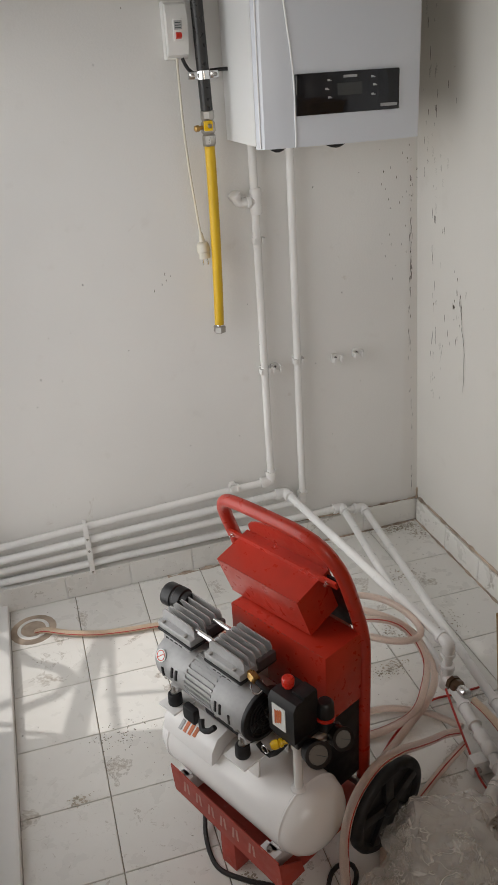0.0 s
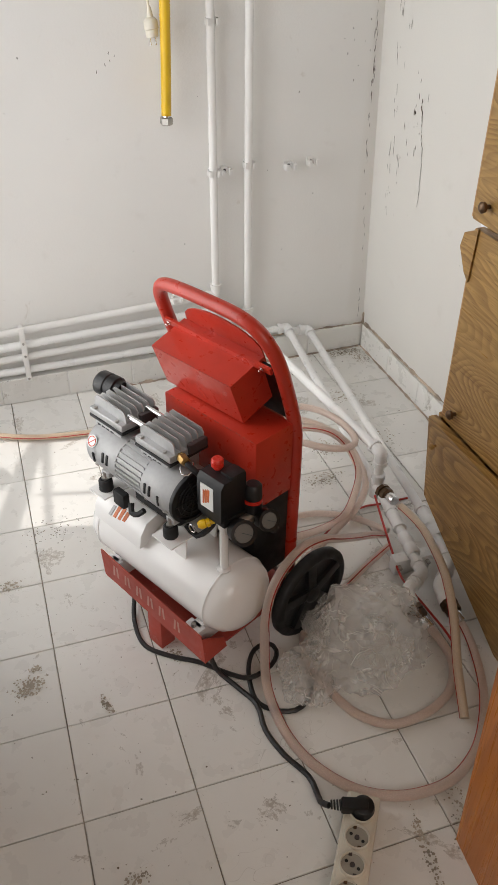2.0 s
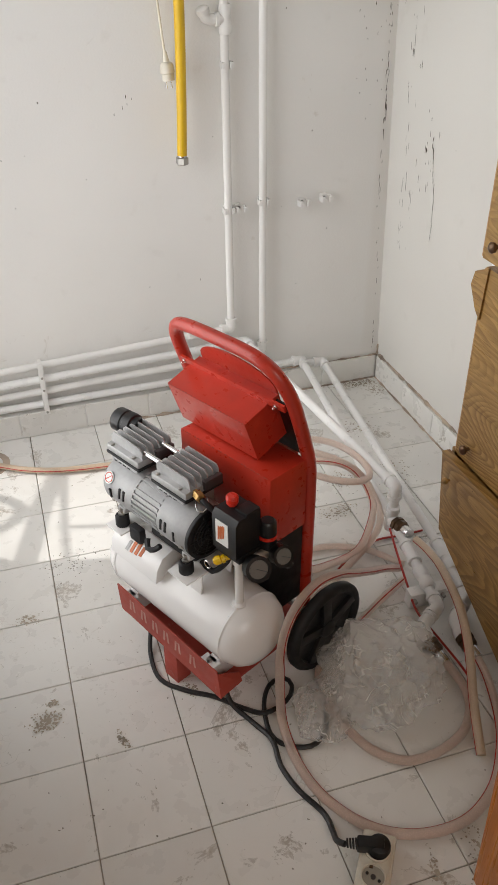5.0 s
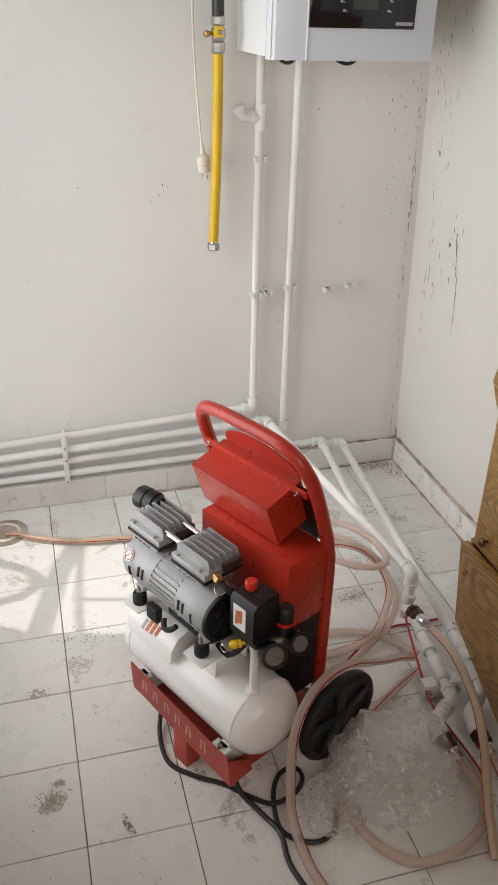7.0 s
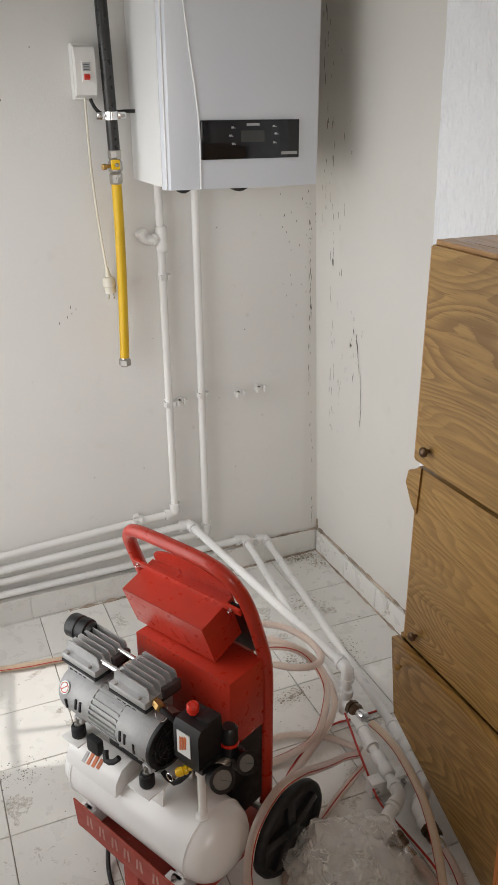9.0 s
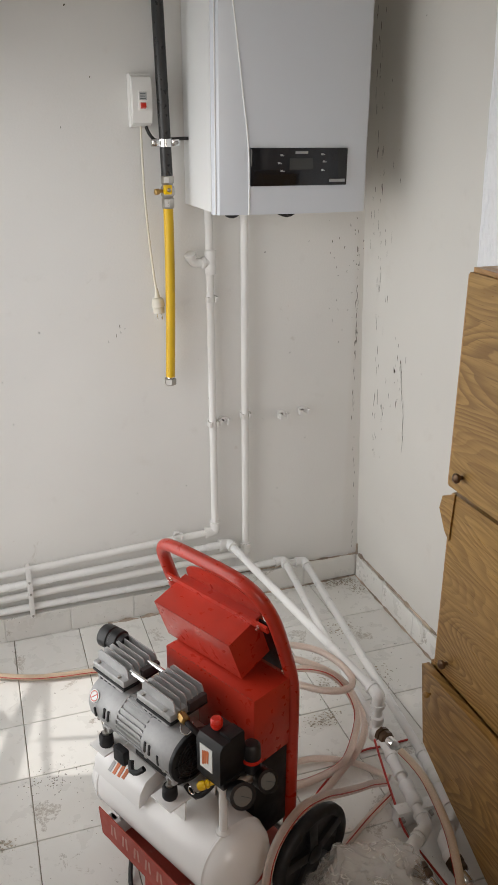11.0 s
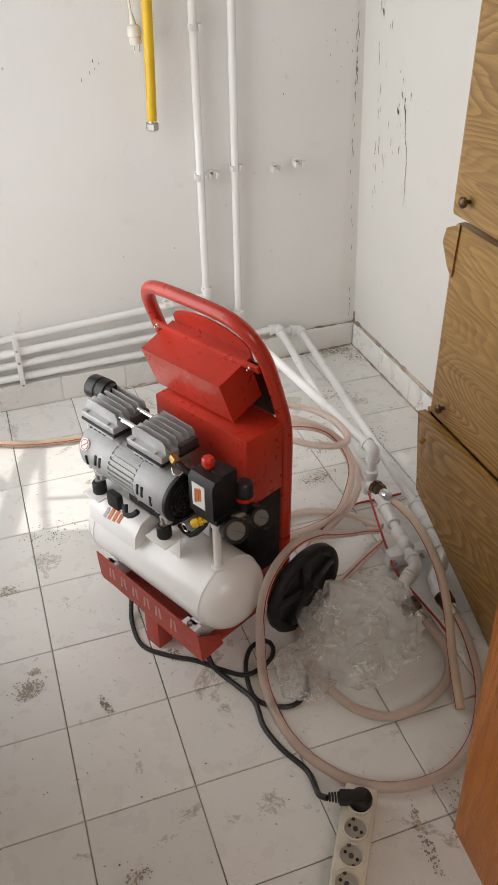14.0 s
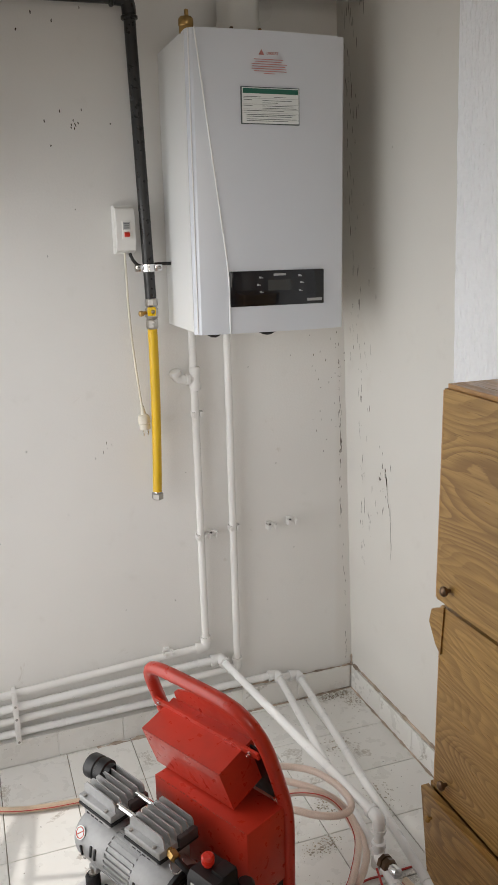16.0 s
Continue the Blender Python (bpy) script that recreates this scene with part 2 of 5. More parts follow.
# cream plastic darkened, for the shade inside the socket recesses
SOCKET_SHADE = plain("shaded_cream_plastic", (0.40, 0.37, 0.31), 0.5, wear=0.15)
CHROME = plain("bright_steel", (0.75, 0.75, 0.76), 0.15, 1.0, wear=0.05)
STEEL = plain("dull_steel", (0.42, 0.40, 0.37), 0.35, 1.0)
BRASS = plain("brass", (0.42, 0.27, 0.10), 0.35, 0.9, wear=0.25)
OLD_BRASS = plain("tarnished_brass", (0.16, 0.10, 0.06), 0.4, 0.8, wear=0.3)
BLACK = plain("black_plastic", (0.009, 0.009, 0.010), 0.42)
RUBBER = plain("black_rubber", (0.009, 0.009, 0.010), 0.62, relief=0.0004)
TANK = plain("white_tank_paint", (0.83, 0.82, 0.81), 0.26, wear=0.015, grain=90, coat=0.3)
PVC = plain("white_pipe_plastic", (0.82, 0.815, 0.80), 0.3, wear=0.05, grain=20)
PAINTED = plain("overpainted_pipe", (0.79, 0.775, 0.75), 0.45, wear=0.06, grain=30, relief=0.0005)
# one white enamel twice: front toned down for shade, door-facing casing paler as lit
BOILER_SHADED = plain("boiler_enamel_shaded", (0.685, 0.71, 0.755), 0.3, wear=0.001, grain=800, coat=0.2)
BOILER_LIT = plain("boiler_enamel_lit", (0.82, 0.82, 0.81), 0.3, wear=0.001, grain=800)
TRIM = plain("white_trim", (0.9, 0.9, 0.9), 0.25, wear=0.02)
GLASS_BLACK = plain("black_glass", (0.008, 0.008, 0.01), 0.06, wear=0.05)
DISPLAY = plain("grey_display", (0.045, 0.045, 0.042), 0.12)
PRINT = plain("grey_print", (0.42, 0.42, 0.42), 0.5)
PAPER = plain("white_paper", (0.82, 0.84, 0.82), 0.6, wear=0.04)
GREEN = plain("green_print", (0.015, 0.13, 0.085), 0.5)
DARKPRINT = plain("dark_print", (0.07, 0.09, 0.09), 0.6)
REDPRINT = plain("red_print", (0.55, 0.22, 0.20), 0.6)
GAS = plain("black_gas_pipe_paint", (0.016, 0.015, 0.015), 0.32, relief=0.0004, grain=60)
YELLOW = plain("yellow_hose_cover", (0.74, 0.46, 0.012), 0.42, wear=0.08)
YELLOW_P = plain("yellow_plastic", (0.8, 0.5, 0.01), 0.3)
CREAM = plain("cream_plastic", (0.74, 0.69, 0.58), 0.4, wear=0.08, grain=60)
OFFWHITE = plain("white_plastic", (0.80, 0.79, 0.76), 0.35, wear=0.05)
RED_P = plain("red_plastic", (0.65, 0.03, 0.015), 0.3)
ORANGE = plain("orange_print", (0.60, 0.16, 0.05), 0.5, wear=0.2)
GAUGE = plain("gauge_face", (0.20, 0.20, 0.19), 0.12)
WOOD = make_wood("oak_veneer", (0.235, 0.12, 0.03), (0.49, 0.295, 0.092), (3.0, 1.5, 7.0), flame=8.0)
EDGE_WOOD = make_wood("pale_wood_edge", (0.44, 0.24, 0.10), (0.60, 0.36, 0.16), (20.0, 4.0, 20.0))
DOORWOOD = make_wood("orange_stained_wood", (0.44, 0.13, 0.015), (0.60, 0.205, 0.03), (16.0, 16.0, 1.4), 0.3, 1.2)
HOSE = make_hose("pink_clear_hose", (0.95, 0.79, 0.70), 0.72)
HOSE_TAN = make_hose("tan_clear_hose", (0.76, 0.60, 0.44), 0.35)
STRIPE = plain("red_hose_stripe", (0.45, 0.035, 0.025), 0.4)
FILM = make_film("clear_plastic_film")
IRON = plain("balcony_iron", (0.1, 0.1, 0.1), 0.5, 0.6)
CABLE = plain("black_cable", (0.018, 0.017, 0.017), 0.45, wear=0.2, grain=110, dirt=(0.30, 0.28, 0.25))


# ---- building helpers ----
def finish(name, bm, material, parent=None, smooth=None):
    bmesh.ops.recalc_face_normals(bm, faces=bm.faces)
    me = bpy.data.meshes.new(name)
    bm.to_mesh(me)
    bm.free()
    me.materials.append(material)
    if smooth:
        me.shade_smooth()
        me.set_sharp_from_angle(angle=radians(smooth))
    ob = new(name, me)
    ob.parent = parent
    return ob


def part(name, bm, material, parent, label="", smooth=40):
    ob = finish(name, bm, material, parent, smooth)
    if label:
        tagged(ob, label)
    return ob


def linear(xs, ys, zs):
    return Matrix((xs, ys, zs, (0, 0, 0, 1)))


# from drawing metres to the room, for what is on the wall, low on the wall, on the floor, on the boiler
AS_DRAWN = Matrix.Identity(4)
ON_WALL = linear((1.0077, 0, -0.0031, 0.0075), (0, 1.059, 0, 0), (0.0133, 0, 0.9963, -0.0077))
LOW_ON_WALL = linear((0.9914, 0, -0.0075, -0.0026), (0, 1.0244, 0, 0), (0.0098, 0, 0.9659, 0.0037))
ON_FLOOR = linear((0.963, 0.0194, 0, -0.0231), (0.0066, 0.997, -0.0195, -0.0233), (0, 0, 0.9298, 0))
PIPES_ON_FLOOR = linear((0.9639, 0.0317, 0.0000, -0.0093), (-0.0104, 1.0029, -0.0263, -0.0233), (0.0000, 0.0000, 0.9359, 0.0000))
ON_BOILER = linear((1.0214, 0, 0, 0.0118), (0, 1.0015, 0, 0), (0, 0, 1.0196, -0.0531))
PLACE = AS_DRAWN


def thing(name, at=(0, 0, 0), rz=0.0, label="", category="", group=""):
    e = new(name)
    e.matrix_world = pose(*(PLACE @ Vector(at)), 0, 0, rz)
    return tagged(e, label, category, group)


def structure(name, bm, material, label="", smooth=None):
    return tagged(finish(name, bm, material, None, smooth), label, kind="structure")


def box(bm, lo, hi, bevel=0.0, m=None, seg=2):
    g = bmesh.ops.create_cube(bm, size=1.0)
    vs = g["verts"]
    for v in vs:
        v.co = Vector([lo[i] + (v.co[i] + 0.5) * (hi[i] - lo[i]) for i in range(3)])
    if bevel:
        es = list({e for v in vs for e in v.link_edges})
        r = bmesh.ops.bevel(bm, geom=es, offset=bevel, segments=seg, affect="EDGES", profile=0.6)
        vs = list({v for f in r["faces"] for v in f.verts} | {v for v in vs if v.is_valid})
    if m is not None:
        bmesh.ops.transform(bm, matrix=m, verts=vs)
    return bm


def B(lo, hi, bevel=0.0, m=None):
    return box(bmesh.new(), lo, hi, bevel, m)


def path_points(pts, step=0.012, closed=False):
    """Catmull-Rom through the points, resampled."""
    pts = [Vector(p) for p in pts]
    out, n = [], len(pts)
    for i in range(n - 1):
        p0, p1, p2, p3 = pts[max(i - 1, 0)], pts[i], pts[i + 1], pts[min(i + 2, n - 1)]
        k = max(2, int((p2 - p1).length / step))
        for j in range(k):
            u = j / k
            out.append(0.5 * (2 * p1 + (p2 - p0) * u + (2 * p0 - 5 * p1 + 4 * p2 - p3) * u * u + (3 * p1 - p0 - 3 * p2 + p3) * u ** 3))
    out.append(pts[-1])
    return out


def sweep(bm, pts, r, seg=12, caps=True, up=Vector((0, 0, 1)), radii=None):
    """A tube along points, with a turning frame carried along."""
    pts = [Vector(p) for p in pts]
    rings, n = [], len(pts)
    t0 = (pts[1] - pts[0]).normalized()
    side = t0.cross(up)
    if side.length < 1e-4:
        side = t0.cross(Vector((1, 0, 0)))
    side.normalize()
    for i, p in enumerate(pts):
        t = (pts[min(i + 1, n - 1)] - pts[max(i - 1, 0)]).normalized()
        side = (side - t * side.dot(t)).normalized()
        nor = t.cross(side)
        rr = radii[i] if radii else r
        rings.append([bm.verts.new(p + side * math.cos(a) * rr + nor * math.sin(a) * rr) for a in [2 * math.pi * k / seg for k in range(seg)]])
    for a, b in zip(rings, rings[1:]):
        for k in range(seg):
            bm.faces.new((a[k], a[(k + 1) % seg], b[(k + 1) % seg], b[k]))
    if caps:
        bm.faces.new(rings[0][::-1])
        bm.faces.new(rings[-1])
    return bm


def T(pts, r, seg=12, smooth=True, step=0.012, radii=None):
    return sweep(bmesh.new(), path_points(pts, step) if smooth else pts, r, seg)


def lathe(bm, p0, p1, profile, seg=24):
    """Rings of (distance along p0-p1 in metres, radius)."""
    p0, p1 = Vector(p0), Vector(p1)
    t = (p1 - p0).normalized()
    side = t.cross(Vector((0, 0, 1)))
    if side.length < 1e-4:
        side = t.cross(Vector((1, 0, 0)))
    side.normalize()
    nor = t.cross(side)
    rings = []
    for d, r in profile:
        c = p0 + t * d
        rings.append([bm.verts.new(c + side * math.cos(a) * r + nor * math.sin(a) * r) for a in [2 * math.pi * k / seg for k in range(seg)]])
    for a, b in zip(rings, rings[1:]):
        for k in range(seg):
            bm.faces.new((a[k], a[(k + 1) % seg], b[(k + 1) % seg], b[k]))
    bm.faces.new(rings[0][::-1])
    bm.faces.new(rings[-1])
    return bm


def LA(p0, p1, profile, seg=24):
    return lathe(bmesh.new(), p0, p1, profile, seg)


def prism(bm, pts, depth):
    """A polygon (list of 3D points) drawn out along the vector depth."""
    d = Vector(depth)
    a = [bm.verts.new(Vector(p)) for p in pts]
    b = [bm.verts.new(Vector(p) + d) for p in pts]
    n = len(a)
    bm.faces.new(a[::-1])
    bm.faces.new(b)
    for i in range(n):
        bm.faces.new((a[i], a[(i + 1) % n], b[(i + 1) % n], b[i]))
    return bm


def PR(pts, depth):
    return prism(bmesh.new(), pts, depth)


def soften(bm, offset, seg=2, angle=30):
    es = [e for e in bm.edges if len(e.link_faces) == 2 and e.calc_face_angle(0) > radians(angle)]
    bmesh.ops.bevel(bm, geom=es, offset=offset, segments=seg, affect="EDGES", profile=0.6)
    return bm


def wpart(name, bm, material, parent, label="", smooth=40):
    """A part modelled in world metres under a placed thing."""
    bmesh.ops.transform(bm, matrix=PLACE, verts=bm.verts)
    ob = part(name, bm, material, parent, label, smooth)
    ob.matrix_parent_inverse = parent.matrix_basis.inverted()
    return ob


# ---- the room ----
X0, Y1, H = -1.415, -3.4, 2.6
FLOOR = structure("floor", B((X0 - 0.17, Y1 - 0.15, -0.12), (0.15, 0.15, -0.004)), GROUT, "white ceramic tile floor with dark dirty joints")
structure("wall_north", B((X0 - 0.17, 0, -0.1), (0.15, 0.15, H)), WALL, "white painted plaster wall with mould specks in the corner")
LEAN_E = 0.034


def leaning(bm):
    """The east wall is slightly out of plumb."""
    for v in bm.verts:
        v.co.x -= LEAN_E * v.co.z
    return bm


structure("wall_east", leaning(B((0, -0.9, -0.1), (0.19, 0, H))), WALL_SHADED, "off-white painted wall toned darker as shaded, with dark mould runs")
rough = bmesh.new()
box(rough, (-0.028, Y1, -0.1), (0.06, -0.53, H))
bmesh.ops.subdivide_edges(rough, edges=[e for e in rough.edges if abs(e.verts[0].co.z - e.verts[1].co.z) > 1], cuts=90)
for v in rough.verts:
    if v.co.y > -0.54 and v.co.x < 0:
        v.co.y = -0.633 - 0.010 * v.co.z + 0.003 * noise.noise((0, 0, v.co.z * 9)) + 0.004 * noise.noise((3, 0, v.co.z * 40))
structure("wall_east_rough", leaning(rough), ROUGH, "coarse bright white plaster wall with an uneven edge")
OY0, OY1, OZ = -1.25, -0.03, 2.08
west = bmesh.new()
box(west, (X0 - 0.17, OY1, -0.1), (X0, 0, H))
box(west, (X0 - 0.17, Y1, -0.1), (X0, OY0, H))
box(west, (X0 - 0.17, OY0, OZ), (X0, OY1, H))
structure("wall_west", west, WALL, "white painted wall with the balcony door opening")
south = bmesh.new()
# unseen opening, made up to hold the rear fill lamp
WX0, WX1, WZ0, WZ1 = -1.35, -0.35, 1.2, 2.3
box(south, (X0, Y1 - 0.15, -0.1), (WX0, Y1, H))
box(south, (WX1, Y1 - 0.15, -0.1), (0.15, Y1, H))
box(south, (WX0, Y1 - 0.15, -0.1), (WX1, Y1, WZ0))
box(south, (WX0, Y1 - 0.15, WZ1), (WX1, Y1, H))
structure("wall_south", south, WALL, "unseen white painted wall with an opening added for the fill lamp")
structure("ceiling", B((X0 - 0.17, Y1 - 0.15, H), (0.15, 0.15, H + 0.12)), CEIL, "white painted ceiling")
SILL = structure("door_sill", soften(B((X0 - 0.17, OY0, -0.01), (X0 + 0.022, OY1, 0.028)), 0.006), WALL, "white painted low door sill")
# balcony outside the door: roof and parapet are unseen, added to shape the sunlight
structure("balcony_floor", B((-3.45, -4.0, -0.2), (X0 - 0.172, 1.2, -0.03)), CEIL, "unseen plain balcony floor slab, added")
# sun blocker in four pieces; the slit between them lights the raised pipe
roof = PR([(-3.42, -4.0, 2.62), (-3.42, 1.2, 2.62), (-2.767, 0.33, 2.62), (-2.704, -0.06, 2.62), (-2.704, -4.0, 2.62)], (0, 0, 0.02))
prism(roof, [(-2.704, -4.0, 2.62), (-2.704, -0.06, 2.62), (-2.673, -0.06, 2.62), (X0 - 0.172, -0.06, 2.62), (X0 - 0.172, -4.0, 2.62)], (0, 0, 0.02))
prism(roof, [(-2.673, -0.06, 2.62), (-2.736, 0.33, 2.62), (X0 - 0.172, 0.33, 2.62), (X0 - 0.172, -0.06, 2.62)], (0, 0, 0.02))
prism(roof, [(-2.767, 0.33, 2.62), (-3.42, 1.2, 2.62), (X0 - 0.172, 1.2, 2.62), (X0 - 0.172, 0.33, 2.62)], (0, 0, 0.02))
for v in roof.verts:
    v.co.y -= 0.025
structure("sun_blocker_roof", roof, CEIL, "unseen roof added to block the sun, with a slit that lights the pipe")
structure("sun_blocker_parapet", box(box(bmesh.new(), (-2.12, -4.0, -0.03), (-2.0, -0.44, 1.3)), (-2.12, -0.005, -0.03), (-2.0, 1.2, 1.3)), CEIL, "unseen white parapet added to bound the sun patch")
PLACE = Matrix.Translation((0, -0.025, 0))
rail = thing("balcony_railing", (-2.06, -0.2, -0.03), 0, "dark iron balcony railing with a scroll", "railing")
wpart("top_rail", B((-2.08, -0.415, 1.17), (-2.04, 0.02, 1.2)), IRON, rail)
wpart("lower_rail", B((-2.075, -0.415, 0.60), (-2.045, 0.02, 0.64)), IRON, rail)
wpart("bar", T([(-2.06, -0.265, 0.94), (-2.06, -0.265, 1.18)], 0.008, 8, False), IRON, rail)


def bent(name, pts, r):
    wpart(name, T([(-2.06, y, z) for y, z in pts], r, 8), IRON, rail)


bent("brace", ((0.03, 0.985), (-0.03, 0.965), (-0.148, 0.913), (-0.273, 0.879), (-0.42, 0.836)), 0.022)
bent("thin_brace", ((0.03, 0.993), (-0.03, 0.986), (-0.183, 0.965), (-0.347, 0.951), (-0.42, 0.95)), 0.008)
bent("scroll", ((0.02, 0.66), (-0.047, 0.707), (-0.107, 0.752), (-0.138, 0.822), (-0.186, 0.85), (-0.246, 0.813), (-0.28, 0.742), (-0.319, 0.677), (-0.35, 0.62)), 0.015)
bent("leaf", ((-0.355, 0.62), (-0.37, 0.675), (-0.393, 0.782), (-0.42, 0.83)), 0.009)

PLACE = AS_DRAWN

# skirting of cut tiles, each a piece
SKEW = 0.028  # the skirting stands further off the wall towards the balcony door
SK = structure("skirting_north", PR([(X0, -0.009 + SKEW * X0, 0), (0, -0.009, 0), (0, -0.0005, 0), (X0, -0.0005, 0)], (0, 0, 0.078)), PAINTED, "white ceramic skirting along the wall")
SKE = structure("skirting_east", B((-0.009, -1.1, 0), (-0.0005, -0.012, 0.08)), PAINTED, "white ceramic skirting with crumbling mortar on top")


def piece_mesh(name, sx, sy, sz, bevel=0.0015):
    bm = B((-sx / 2, -sy / 2, -sz), (sx / 2, sy / 2, 0))
    top = [e for e in bm.edges if e.verts[0].co.z > -1e-6 and e.verts[1].co.z > -1e-6]
    bmesh.ops.bevel(bm, geom=top, offset=bevel, segments=1, affect="EDGES")
    bmesh.ops.recalc_face_normals(bm, faces=bm.faces)
    me = bpy.data.meshes.new(name)
    bm.to_mesh(me)
    bm.free()
    return me


def ragged(name, a, b, width, height, material, owner_label, seed):
    """A crumbly fillet of mortar along a line."""
    a, b = Vector(a), Vector(b)
    n = int((b - a).length / 0.008)
    pts = [a.lerp(b, i / n) + Vector((0, 0, 0.3 * height * noise.noise((seed, i * 0.31, 0)))) for i in range(n + 1)]
    radii = [max(0.001, width * (0.55 + 0.9 * noise.noise((seed + 5, i * 0.22, 0)) + 0.4 * noise.noise((seed, i * 0.9, 2)))) for i in range(n + 1)]
    return tagged(finish(name, sweep(bmesh.new(), pts, width, 7, True, radii=radii), material, None, 40), owner_label, kind="structure")


ragged("mortar_east", (-0.004, -0.02, 0.086), (-0.004, -1.0, 0.088), 0.008, 0.01, CEMENT, "crumbling brown mortar above the skirting", 1)
ragged("mortar_north", (-0.004, -0.006, 0.083), (-0.75, -0.006, 0.083), 0.004, 0.006, CEMENT, "thin brown mortar line above the skirting", 2)
ragged("mortar_floor_east", (-0.012, -0.02, 0.0), (-0.012, -1.0, 0.0), 0.007, 0.006, CEMENT, "dirty mortar in the floor joint", 3)
ragged("mortar_floor_north", (-0.02, -0.018, 0.0), (-0.9, -0.043, 0.0), 0.007, 0.006, CEMENT, "dirty mortar in the floor joint", 4)
ragged("mortar_corner", (-0.006, -0.006, 0.05), (-0.006, -0.006, 0.12), 0.008, 0.0, CEMENT, "cement crumbs in the corner", 7)


# mould runs and specks on the two walls by the corner
def stain_flakes(name, spots, label):
    """Each spot: wall (0 north, 1 east), place along it, height, width, length."""
    verts, faces = [], []
    for wall, p, z, w, l in spots:
        n = 7
        left, right = [], []
        for k in range(n):
            u = k / (n - 1)
            half = w * (0.35 + 0.65 * math.sin(math.pi * min(1, 0.15 + u * 0.8))) * random.uniform(0.55, 1.0)
            bend = w * random.uniform(-0.5, 0.5)
            zz = z + l * (0.5 - u)
            for side, lst in ((-1, left), (1, right)):
                q = p + bend + side * half
                lst.append((q, -0.0006, zz) if wall == 0 else (-LEAN_E * zz - 0.0009, min(q, -0.003), zz))
        ring = left + right[::-1]
        base = len(verts)
        verts += ring
        for k in range(n - 1):
            faces.append((base + k, base + k + 1, base + 2 * n - 2 - k, base + 2 * n - 1 - k))
    me = bpy.data.meshes.new(name)
    me.from_pydata(verts, [], faces)
    me.materials.append(MOULD)
    return tagged(new(name, me), label, kind="stuff")


random.seed(11)
spots = []
for k in range(58):
    z = random.choice((random.uniform(0.1, 1.2), random.uniform(0.75, 1.15)))
    spots.append((0, -0.022 - LEAN_E * z + 0.003 * math.sin(z * 7) + random.gauss(0, 0.0025), z, random.uniform(0.0005, 0.0013), random.uniform(0.004, 0.026)))
for k in range(40):
    spots.append((0, -random.uniform(0.005, 0.16) ** 1.0, random.uniform(0.85, 1.28), random.uniform(0.0006, 0.0016), random.uniform(0.002, 0.008)))
for k in range(70):
    z = random.uniform(1.15, 2.15)
    spots.append((1, -0.045 - abs(random.gauss(0, 0.055)), z, random.uniform(0.0007, 0.002), random.uniform(0.006, 0.035)))
for k in range(46):
    z = random.uniform(0.55, 1.25)
    spots.append((1, random.choice((-0.1, -0.112, -0.15)) + random.gauss(0, 0.006), z - 0.06, random.uniform(0.0005, 0.0013), random.uniform(0.005, 0.03)))
for k in range(16):
    spots.append((1, -0.235 + random.gauss(0, 0.03), random.uniform(0.7, 0.92), random.uniform(0.0006, 0.0016), random.uniform(0.004, 0.022)))
for k in range(16):
    u = k / 15
    spots.append((1, -0.256 - 0.03 * min(1.0, 1.7 * u) + random.gauss(0, 0.0015), 0.85 - 0.265 * u, random.uniform(0.001, 0.0024) * (1.1 - 0.5 * u), random.uniform(0.01, 0.026)))
spots.append((1, -0.224, 0.814, 0.005, 0.012))
for k in range(14):
    spots.append((0, random.uniform(-1.1, -0.72), random.uniform(1.75, 2.2), random.uniform(0.001, 0.003), random.uniform(0.003, 0.01)))
for k in range(7):
    spots.append((0, -0.835 + random.gauss(0, 0.006), 1.82 + random.gauss(0, 0.008), 0.002, 0.006))
for k in range(5):
    spots.append((0, -0.82 + random.gauss(0, 0.02), 0.93 + random.gauss(0, 0.02), random.uniform(0.0007, 0.0014), random.uniform(0.004, 0.01)))
for k in range(22):
    spots.append((0, random.uniform(-1.4, -0.2), random.uniform(0.35, 1.7), random.uniform(0.0008, 0.002), random.uniform(0.002, 0.006)))
stain_flakes("mould_spots", spots, "dark mould runs and specks on the plaster by the corner")

# ---- pipes on the wall ----
def in_room(p):
    p = Vector(p)
    return (PIPES_ON_FLOOR if p.y < -0.1 else LOW_ON_WALL if p.z < 0.35 else ON_WALL) @ p


def pipe_run(name, pts, r, label, material=PAINTED, fittings=(), sharp=True):
    pts = [in_room(p) for p in pts]
    base = min(pts, key=lambda p: p[2])
    th = thing(name, base, 0, label, "pipe", "heating pipes")
    bm = bmesh.new()
    for a, b in zip(pts, pts[1:]):
        sweep(bm, [a, b], r, 14)
    wpart("pipe", bm, material, th)
    for i, p in enumerate(pts[1:-1]):
        p, a, b = Vector(p), Vector(pts[i]), Vector(pts[i + 2])
        d0, d1 = (a - p).normalized(), (b - p).normalized()
        e = bmesh.new()
        bend = [p + d0 * 0.03, p + d0 * 0.012, p + (d0 + d1) * 0.002, p + d1 * 0.012, p + d1 * 0.03]
        sweep(e, path_points(bend, 0.004), r * 1.32, 14)
        for d in (d0, d1):
            sweep(e, [p + d * 0.024, p + d * 0.034], r * 1.5, 14)
        wpart("elbow", e, material, th)
    return th


